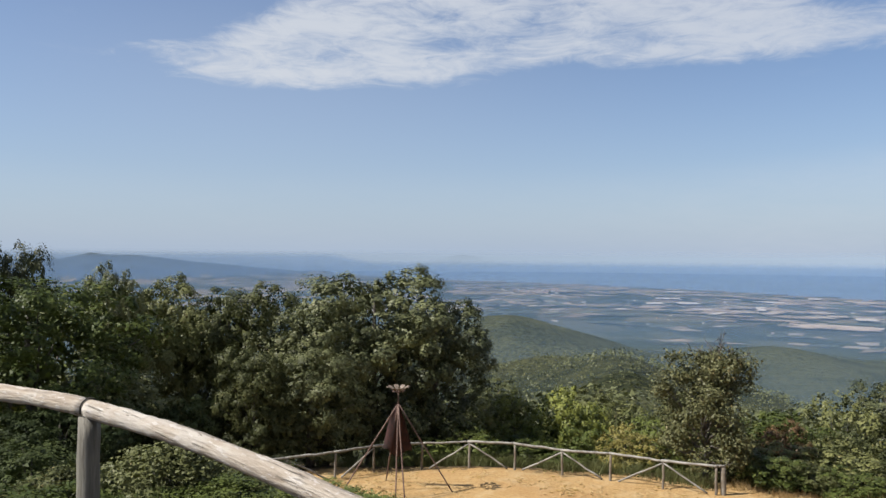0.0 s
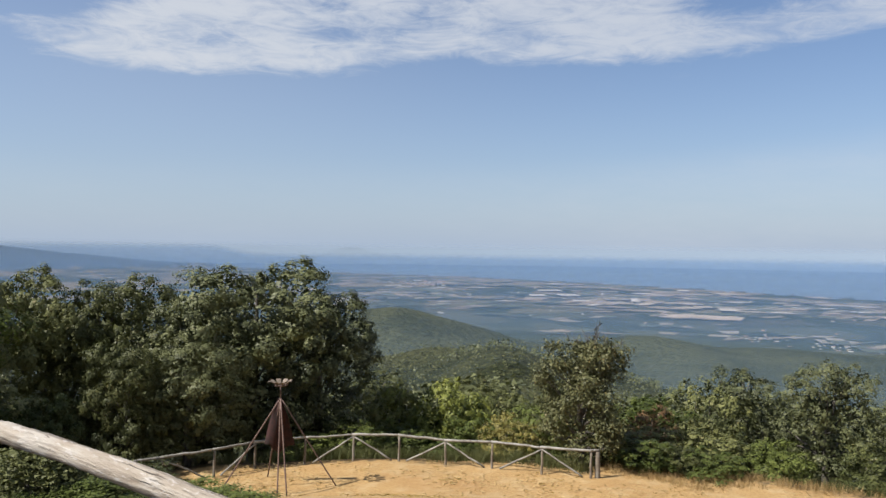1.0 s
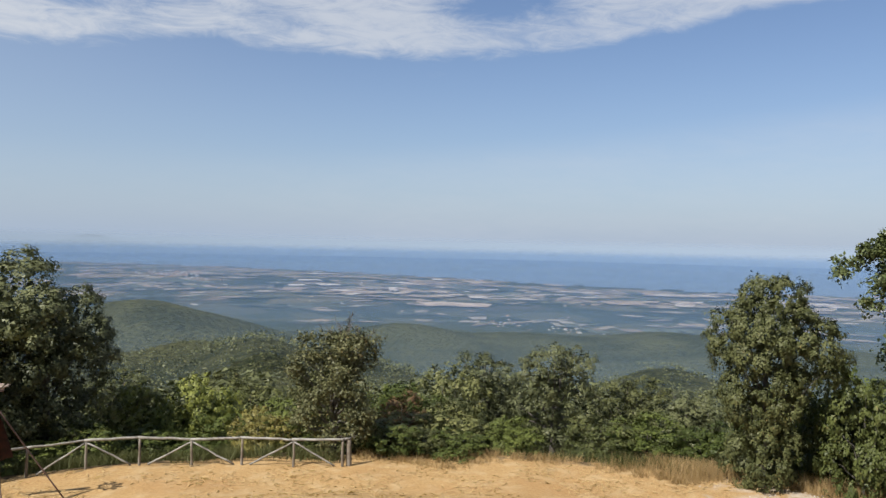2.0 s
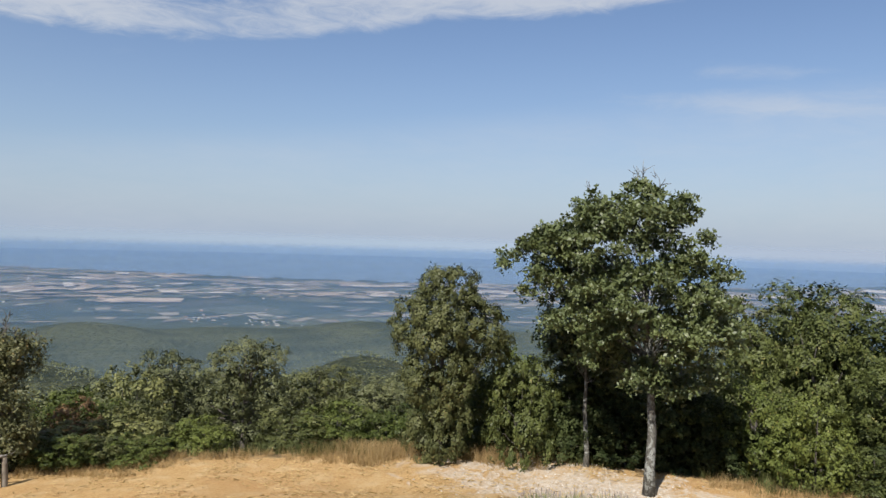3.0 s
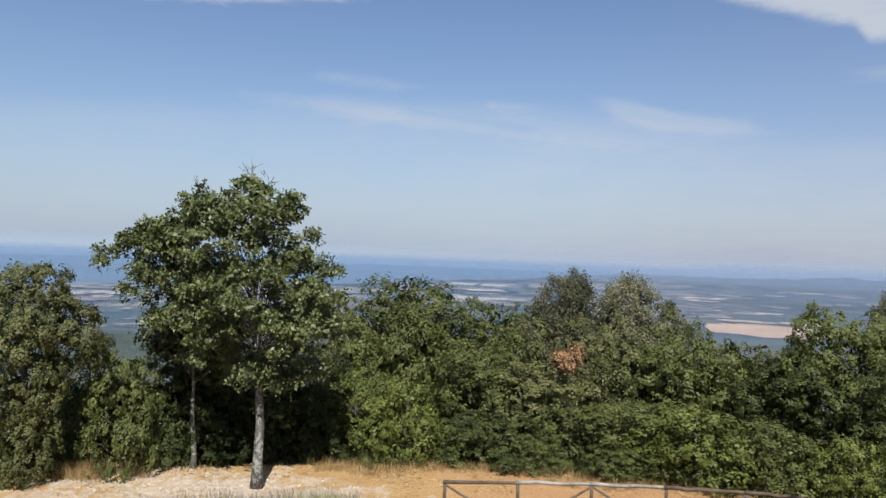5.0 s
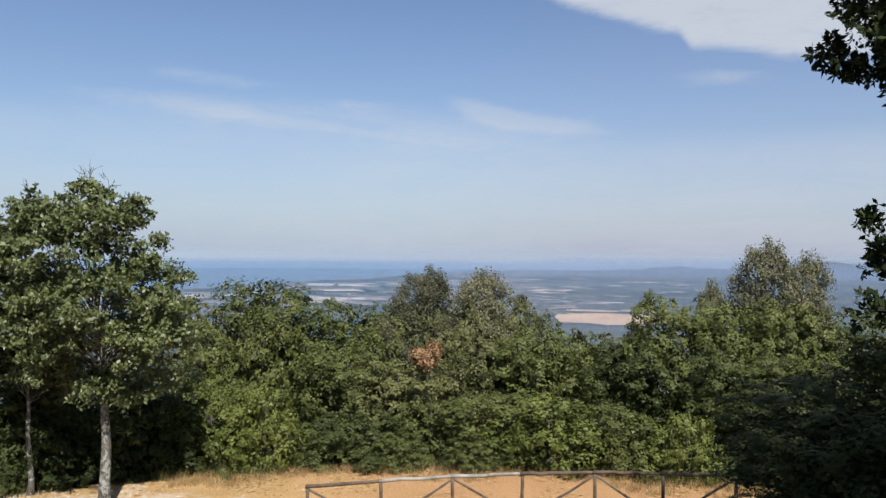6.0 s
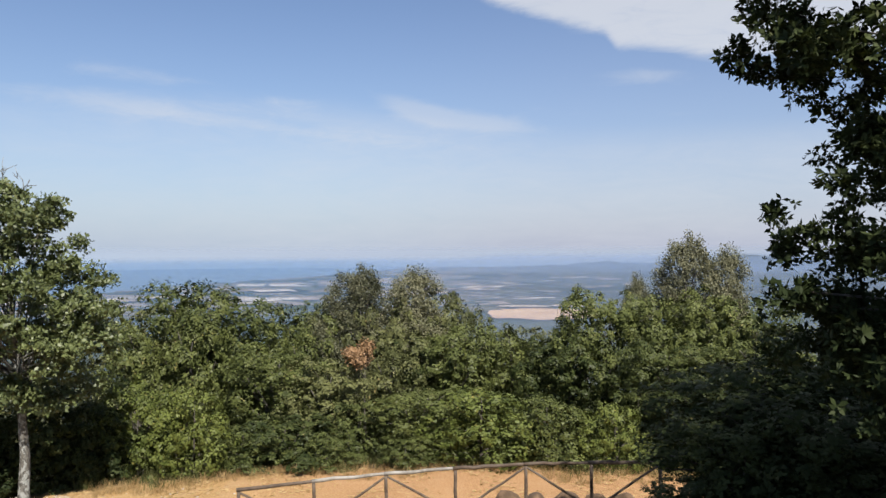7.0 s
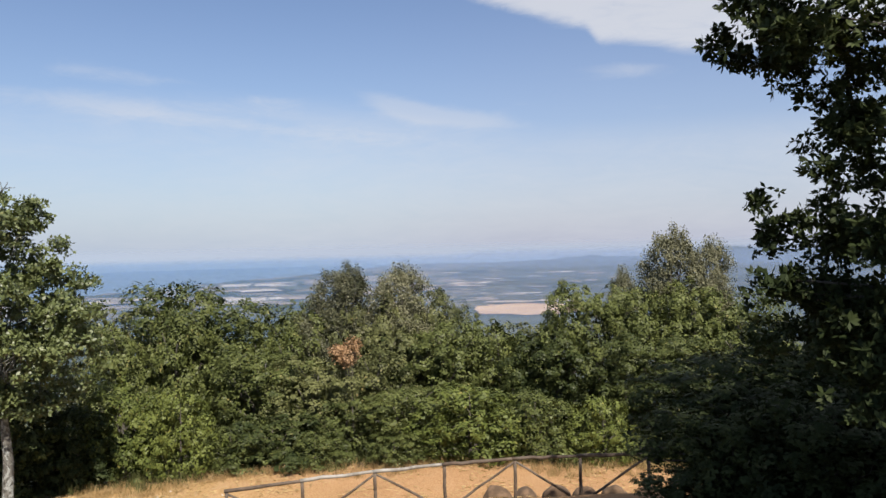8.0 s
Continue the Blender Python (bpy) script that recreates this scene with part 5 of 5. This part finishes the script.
grow(BUSH, S_BUSH, ((24.0, 15.9, 4.2, 1.4), (24.4, 17.2, 3.0, 1.1)), "leafy green shrub between the two oaks", M_GREEN)
grow(BUSH, S_BUSH, ((13.4, 29.8, 1.6, 1.3),), "bush with russet turning leaves at the wood's edge", M_RUSSET)
grow(BUSH_B, S_BUSH, ((5.6, 33.6, 2.2, 1.7), (3.4, 35.5, 1.7, 1.7)), "bright yellow-green bush behind the fence", M_LIME)

grow(BUSH, S_BUSH, ((11.6, 26.6, 1.2, 1.3), (14.0, 25.7, 0.9, 1.2)), "sunlit light green bush beside the fence end", M_LIGHT)
grow(BUSH_B, S_BUSH, ((12.8, 26.4, 1.0, 1.2), (10.7, 28.3, 1.5, 1.2), (15.6, 28.9, 1.5, 1.6)), "olive-green bush beside the fence end", M_OLIVE)

# the wood behind the oak and along the lower fence
grow(HOLM, S_HOLM, ((26.8, 15.3, 4.2, 2.2), (29.3, 12.0, 4.4, 2.4), (39.4, 8.8, 6.7, 4.0), (44.2, 4.6, 5.2, 3.0), (34.1, 4.8, 3.9, 2.4), (36.4, -3.4, 4.7, 2.8), (35.3, -8.6, 4.3, 2.8)), "leafy green oak in the wood", M_GREEN)
grow(HOLM_B, S_HOLM, ((28.0, 14.6, 4.6, 2.2), (38.6, 11.8, 5.6, 3.0), (39.3, -4.3, 6.1, 2.2), (33.4, 2.3, 3.7, 2.4), (35.5, -0.5, 4.4, 2.4), (41.9, -7.5, 3.9, 2.6), (43.5, -8.2, 3.7, 2.6)), "leafy olive-green oak in the wood", M_OLIVE)
grow(FINE, S_FINE, ((35.7, -10.9, 6.6, 3.2),), "rounded green oak rising from the wood", M_GREEN)
grow(FINE, S_FINE, ((34.3, -15.0, 6.5, 3.0), (31.4, -12.2, 4.6, 2.6)), "green oak in the wood beside the dark bush", M_GREEN)
grow(HOLM_B, S_HOLM, ((37.1, -1.8, 4.1, 2.8),), "green oak in the wood", M_GREEN)
grow(HOLM, S_HOLM, ((32.7, -16.6, 6.0, 2.6), (30.2, -16.0, 4.6, 2.6), (29.2, -12.6, 3.4, 2.2), (31.0, -1.6, 2.6, 2.2)), "dark green oak in the wood", M_GREEN)
grow(TALL, S_TALL, ((38.4, 1.25, 7.65, 1.75), (38.5, -1.55, 7.55, 1.7), (37.4, -15.3, 9.2, 1.6), (37.6, -17.4, 8.6, 1.3), (43.9, -14.8, 7.0, 0.9)))
LOW = ((29.4, 9.1, 3.5, 1.8), (29.0, 6.9, 3.2, 1.6), (29.7, -4.0, 2.9, 2.6), (28.2, -8.9, 2.5, 1.5))
grow(BUSH_B, S_BUSH, LOW, "bright green bush at the wood's edge", M_LIGHT)
grow(BUSH, S_BUSH, ((30.2, 3.7, 1.8, 2.0), (31.4, 0.9, 2.2, 1.8), (29.1, -6.5, 2.6, 1.7), (29.6, 5.2, 1.6, 1.5), (28.8, 10.6, 1.8, 1.6), (30.6, -10.6, 2.6, 1.8), (29.3, 2.0, 1.3, 1.2), (28.9, -1.0, 1.2, 1.2)), "dark green bush at the wood's edge", M_GREEN)
grow(HOLM_B, S_HOLM, ((36.9, 9.0, 6.3, 2.4), (36.2, 11.2, 5.1, 2.2), (37.4, 6.6, 5.0, 2.4), (37.9, 3.8, 5.2, 2.4), (36.0, 5.2, 4.0, 2.2), (37.6, -6.4, 4.5, 2.4), (37.0, -8.2, 4.0, 2.2)), "leafy oak deep in the wood", M_GREEN)
grow(HOLM, S_HOLM, ((38.8, 0.9, 6.2, 1.7), (38.4, -1.9, 6.0, 1.9), (37.2, -0.4, 5.0, 1.9), (38.2, 2.4, 5.0, 1.8)), "olive oak under the silvery tree tops", M_OLIVE)
WITHERED = make_tree("withered_sapling", "slim sapling with withered russet leaves among green oaks", "tree", 63, 5.6, ((0, 0, 5.1, 0.66, 0.66, 0.56), (0.1, 0.3, 4.7, 0.5, 0.5, 0.4)), 32, 140, 0.28, 0.085, M_BROWN, None, 0.05, 0.6, (0, 0), 8)
WITHERED.matrix_basis = pose(32.2, 0.65, ground_height(32.2, 0.65)) @ Matrix.Diagonal((1, 1, (4.25 - ground_height(32.2, 0.65)) / 5.75, 1))
# evergreens and bushes whose leaf colour already holds the oaks' shade
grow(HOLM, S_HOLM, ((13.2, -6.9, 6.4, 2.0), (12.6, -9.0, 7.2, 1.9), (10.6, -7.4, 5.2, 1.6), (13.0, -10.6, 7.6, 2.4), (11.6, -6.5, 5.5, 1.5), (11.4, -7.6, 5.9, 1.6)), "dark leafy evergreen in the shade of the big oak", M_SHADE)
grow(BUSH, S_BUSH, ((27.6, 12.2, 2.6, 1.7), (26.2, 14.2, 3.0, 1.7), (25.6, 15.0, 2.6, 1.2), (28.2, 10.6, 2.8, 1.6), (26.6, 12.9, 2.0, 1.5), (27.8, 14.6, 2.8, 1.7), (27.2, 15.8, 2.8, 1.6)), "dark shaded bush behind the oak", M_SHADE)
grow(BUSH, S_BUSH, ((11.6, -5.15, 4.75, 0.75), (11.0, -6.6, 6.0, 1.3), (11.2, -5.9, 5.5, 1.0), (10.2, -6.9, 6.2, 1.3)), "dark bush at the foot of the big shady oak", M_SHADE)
for proto in (FINE, HOLM, HOLM_B, TALL, BUSH, BUSH_B, SLOPE_BUSH):
    discard(proto)

# the big tree at the end of the walk, in its own shade, which is also put into the leaf colour
NX, NY = 6.2, -7.8
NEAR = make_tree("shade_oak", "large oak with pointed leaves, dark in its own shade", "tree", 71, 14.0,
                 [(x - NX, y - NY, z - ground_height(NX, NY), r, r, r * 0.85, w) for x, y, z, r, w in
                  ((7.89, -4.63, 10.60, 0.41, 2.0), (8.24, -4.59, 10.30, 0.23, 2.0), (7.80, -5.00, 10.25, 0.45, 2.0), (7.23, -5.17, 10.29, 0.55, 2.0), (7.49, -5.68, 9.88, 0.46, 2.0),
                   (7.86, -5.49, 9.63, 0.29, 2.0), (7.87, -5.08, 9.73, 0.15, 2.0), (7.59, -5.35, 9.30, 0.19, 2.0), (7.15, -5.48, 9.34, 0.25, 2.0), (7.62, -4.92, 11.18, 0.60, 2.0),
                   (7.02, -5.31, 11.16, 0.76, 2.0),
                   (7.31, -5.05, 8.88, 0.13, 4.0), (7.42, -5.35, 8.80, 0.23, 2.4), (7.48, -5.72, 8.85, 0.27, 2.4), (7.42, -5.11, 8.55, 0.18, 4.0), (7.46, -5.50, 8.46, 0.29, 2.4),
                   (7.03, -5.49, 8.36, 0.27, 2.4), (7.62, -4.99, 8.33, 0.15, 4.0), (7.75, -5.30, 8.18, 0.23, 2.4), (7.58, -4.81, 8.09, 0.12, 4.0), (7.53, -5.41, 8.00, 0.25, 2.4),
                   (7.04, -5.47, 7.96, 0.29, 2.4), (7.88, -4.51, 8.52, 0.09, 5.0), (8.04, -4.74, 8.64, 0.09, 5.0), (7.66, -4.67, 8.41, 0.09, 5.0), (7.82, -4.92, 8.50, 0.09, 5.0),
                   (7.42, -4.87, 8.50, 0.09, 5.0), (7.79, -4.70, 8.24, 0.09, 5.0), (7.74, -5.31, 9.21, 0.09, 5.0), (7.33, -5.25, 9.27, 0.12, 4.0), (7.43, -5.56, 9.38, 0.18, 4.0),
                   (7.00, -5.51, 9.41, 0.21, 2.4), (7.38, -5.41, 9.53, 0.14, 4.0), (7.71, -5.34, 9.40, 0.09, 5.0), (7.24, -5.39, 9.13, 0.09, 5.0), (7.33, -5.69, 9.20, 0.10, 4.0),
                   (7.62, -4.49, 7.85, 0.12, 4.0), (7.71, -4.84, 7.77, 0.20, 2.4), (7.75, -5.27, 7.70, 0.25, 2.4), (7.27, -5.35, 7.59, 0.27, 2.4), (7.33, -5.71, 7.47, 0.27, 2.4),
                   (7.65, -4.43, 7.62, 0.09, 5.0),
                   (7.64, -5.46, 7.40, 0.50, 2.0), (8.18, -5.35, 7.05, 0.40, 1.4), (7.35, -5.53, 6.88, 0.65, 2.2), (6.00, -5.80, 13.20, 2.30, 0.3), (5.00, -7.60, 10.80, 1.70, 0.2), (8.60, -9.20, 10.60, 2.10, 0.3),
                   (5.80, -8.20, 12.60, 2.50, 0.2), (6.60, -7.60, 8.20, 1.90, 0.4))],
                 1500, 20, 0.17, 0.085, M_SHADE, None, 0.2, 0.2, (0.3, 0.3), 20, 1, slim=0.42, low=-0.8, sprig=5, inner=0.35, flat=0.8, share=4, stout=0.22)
# crown masses added mostly out of view, to block sun from the bushes
SHADE_MASSES = [(x - NX, y - NY, z - ground_height(NX, NY), r, r, r * 0.8) for x, y, z, r in ((5.0, -7.6, 10.8, 2.0), (8.6, -9.3, 10.8, 2.2), (6.2, -8.6, 13.0, 1.9), (9.2, -8.6, 12.6, 1.8), (6.6, -8.0, 9.4, 1.8), (3.6, -7.6, 10.6, 1.7), (4.4, -8.4, 9.0, 1.8))]


def shade_crown():
    """Coarse leaves added to the shade oak, above and beside the view, to cast shade below."""
    rng = np.random.default_rng(72)
    masses = np.array(SHADE_MASSES)
    pick = rng.integers(0, len(masses), 8000)
    w = unit(rng.standard_normal((len(pick), 3)))
    P = masses[pick, :3] + w * masses[pick, 3:] * rng.uniform(0.3, 1.0, len(pick))[:, None] ** 0.6
    v, f = leaf_cards(P, unit(w + rng.standard_normal(w.shape)), rng.uniform(0.16, 0.30, len(P)), rng)
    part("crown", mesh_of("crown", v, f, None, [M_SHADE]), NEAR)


shade_crown()
NEAR.matrix_basis = pose(NX, NY, ground_height(NX, NY))

# ---------------------------------------------------------------- grass, lavender, stones


def blades(rng, xy, height, width, lean=0.35):
    """Thin upright blades at places xy."""
    n = len(xy)
    x, y = xy[:, 0], xy[:, 1]
    z = land(x, y) - 0.03
    h = height * rng.uniform(0.5, 1.2, n)
    a = rng.uniform(0, 2 * math.pi, n)
    d = np.stack([np.cos(a), np.sin(a)], -1)
    foot = np.stack([x, y, z], -1)
    tip = foot + np.stack([rng.normal(0, lean, n) * h, rng.normal(0, lean, n) * h, h], -1)
    side = np.stack([d[:, 0], d[:, 1], np.zeros(n)], -1) * (width * rng.uniform(0.6, 1.4, n))[:, None]
    v = np.stack([foot - side, foot + side, tip], 1).reshape(-1, 3)
    return v, np.arange(3 * n, dtype=np.int32).reshape(-1, 3)


def tufts(rng, centres, per, spread):
    i = np.repeat(np.arange(len(centres)), per)
    return centres[i] + rng.normal(0, spread, (len(i), 2))


def ring_places(rng, count, az0, az1, r0, r1, wave=0.5):
    az = np.radians(rng.uniform(az0, az1, count))
    r = rng.uniform(r0, r1, count) + wave * np.sin(az * 23) + 0.4 * wave * np.sin(az * 61)
    return np.stack([r * np.sin(az), r * np.cos(az)], -1)


def grass(name, label, mat, seed, centres, per, spread, height, width):
    rng = np.random.default_rng(seed)
    v, f = blades(rng, tufts(rng, centres(rng), per, spread), height, width)
    tagged(new(name, mesh_of(name, v, None, f, [mat])), label, "grass", kind="stuff")


grass("dry_grass", "dry yellow grass fringing the clearing", M_GRASS, 81, lambda g: np.vstack([ring_places(g, 260, 21, 54, 27.9, 29.6), ring_places(g, 380, 70, 118, 27.9, 29.6)]), 26, 0.12, 0.32, 0.008)
grass("dry_grass", "tall dry russet grass beside the rounded oak", M_GRASS, 82, lambda g: np.vstack([g.normal((21.0, 20.4), (0.9, 0.8), (70, 2)), g.normal((24.2, 16.9), (0.8, 0.8), (70, 2))]), 46, 0.18, 0.58, 0.009)
grass("green_grass", "rough green and yellow weeds below the bushes", M_WEED, 83, lambda g: ring_places(g, 520, 22, 120, 28.9, 31.2), 22, 0.2, 0.5, 0.012)
grass("fence_weeds", "dry brown weeds under the pole fence", M_OLIVE, 84, lambda g: (lambda x: np.stack([x, 29.9 - 0.035 * x ** 2 + g.normal(0, 0.25, 260)], -1))(g.uniform(-4, 9.5, 260)), 24, 0.14, 0.5, 0.010)


def loose_straw():
    """Single stalks and flakes lying on the clearing."""
    rng = np.random.default_rng(85)
    n = 26000
    az = np.radians(rng.uniform(-10, 122, n))
    r = np.sqrt(rng.uniform(20.5 ** 2, 28.8 ** 2, n))
    p = np.stack([r * np.sin(az), r * np.cos(az)], -1)
    keep = noise_field(p) > rng.uniform(-0.6, 0.9, n)
    p = p[keep]
    n = len(p)
    a = rng.uniform(0, math.pi, n)
    half = rng.uniform(0.05, 0.16, n)[:, None] * np.stack([np.cos(a), np.sin(a)], -1)
    side = rng.uniform(0.008, 0.02, n)[:, None] * np.stack([-np.sin(a), np.cos(a)], -1)
    lift = rng.uniform(0.02, 0.075, (n, 3))
    c = [p - half, p + half, p + side * 1.5]
    v = np.stack([np.concatenate([q, (land(q[:, 0], q[:, 1]) + lift[:, i])[:, None]], 1) for i, q in enumerate(c)], 1).reshape(-1, 3)
    tagged(new("loose_straw", mesh_of("loose_straw", v, None, np.arange(3 * n).reshape(-1, 3), [M_GRASS])), "loose straw stalks strewn over the clearing", "straw", kind="stuff")


def noise_field(p):
    return np.sin(p[:, 0] * 1.3 + 2 * np.sin(p[:, 1] * 0.7)) * np.sin(p[:, 1] * 1.1 + 1.7 * np.sin(p[:, 0] * 0.5))


loose_straw()


def pebbles():
    rng = np.random.default_rng(86)
    n = 2600
    p = rng.normal((22.6, 11.6), (1.6, 3.2), (n, 2))
    s = rng.uniform(0.02, 0.075, n) * rng.uniform(0.5, 1.0, n)
    base = np.array([[1, 0, 0], [0, 1, 0], [-1, 0, 0], [0, -1, 0], [0, 0, 0.6], [0, 0, -0.5]], float)
    v = (np.concatenate([p, land(p[:, 0], p[:, 1])[:, None]], 1)[:, None] + base[None] * s[:, None, None] * rng.uniform(0.7, 1.3, (n, 6, 1))).reshape(-1, 3)
    f = np.array([[0, 1, 4], [1, 2, 4], [2, 3, 4], [3, 0, 4], [1, 0, 5], [2, 1, 5], [3, 2, 5], [0, 3, 5]])
    t = (np.arange(n)[:, None, None] * 6 + f[None]).reshape(-1, 3)
    tagged(new("pebbles", mesh_of("pebbles", v, None, t, [M_PEBBLE])), "pale pebbles scattered round the oak's foot", "pebbles", kind="stuff")


pebbles()


def lavender(x, y, radius, height, seed):
    """A lavender bush: a tuft of thin stems with dull violet heads."""
    rng = np.random.default_rng(seed)
    bush = thing("lavender", "faded lavender bush with grey-green stems", "lavender", group="lavender row")
    g = ground_height(x, y)
    n = 430
    a = rng.uniform(0, 2 * math.pi, n)
    k = np.sqrt(rng.random(n))
    foot = np.stack([x + 0.45 * radius * k * np.cos(a), y + 0.45 * radius * k * np.sin(a), np.full(n, g - 0.05)], -1)
    h = height * rng.uniform(0.6, 1.0, n) * (1 - 0.25 * k)
    tip = np.stack([x + radius * k * np.cos(a) + rng.normal(0, 0.03, n), y + radius * k * np.sin(a) + rng.normal(0, 0.03, n), g + h], -1)
    d = rng.uniform(0, 2 * math.pi, n)
    side = np.stack([np.cos(d), np.sin(d), np.zeros(n)], -1) * 0.009
    v = np.stack([foot - side, foot + side, tip + side * 0.5, tip - side * 0.5], 1).reshape(-1, 3)
    part("foliage", mesh_of("foliage", v, np.arange(4 * n).reshape(-1, 4), None, [M_LAVENDER]), bush)["kind"] = "stuff"
    pick = rng.random(n) < 0.5
    tip, foot, side = tip[pick], foot[pick], side[pick]
    way = unit(tip - foot)
    head = side * 1.5
    v = np.stack([tip - way * 0.02, tip + way * 0.05 + head, tip + way * 0.12, tip + way * 0.05 - head], 1).reshape(-1, 3)
    part("bloom", mesh_of("bloom", v, np.arange(4 * pick.sum()).reshape(-1, 4), None, [M_FLOWER]), bush, "dull violet flower heads")["kind"] = "stuff"


for i, (u, w) in enumerate(((-2.2, 0.3), (-1.35, 0.0), (-0.5, 0.2), (0.3, -0.1), (1.1, 0.15), (1.9, 0.0), (2.6, 0.3))):
    lavender(17.3 + 0.44 * u + 0.9 * w, 7.95 - 0.90 * u + 0.44 * w, 0.72, 0.84 + 0.06 * (i % 3), 90 + i)


def boulder(x, y, top, half, seed):
    rng = np.random.default_rng(seed)
    g = ground_height(x, y)
    bm = bmesh.new()
    bmesh.ops.create_icosphere(bm, subdivisions=3, radius=1.0)
    for vert in bm.verts:
        p = vert.co.copy()
        k = 1 + 0.16 * noise.noise(p * 1.6 + Vector((seed, 0, 0))) + 0.05 * noise.noise(p * 5 + Vector((seed, 3, 0)))
        vert.co = Vector((p.x * half * k, p.y * half * k * 0.8, p.z * (top - g) * k))
    me = bpy.data.meshes.new("boulder")
    bm.to_mesh(me)
    bm.free()
    for poly in me.polygons:
        poly.use_smooth = True
    me.materials.append(M_STUMP)
    ob = tagged(new("boulder", me), "weathered brown boulder lying below the fence", "boulder", group="boulder row")
    ob.matrix_basis = pose(x, y, g - 0.02, 0, 0, rng.uniform(0, 360))


for i, (x, y, top, half) in enumerate(((21.6, -3.85, 1.42, 0.44), (21.55, -4.65, 1.36, 0.42), (21.4, -5.5, 1.42, 0.46), (21.2, -6.3, 1.4, 0.44), (21.0, -7.1, 1.46, 0.46), (20.7, -8.0, 1.5, 0.46))):
    boulder(x, y, top, half, 40 + i)
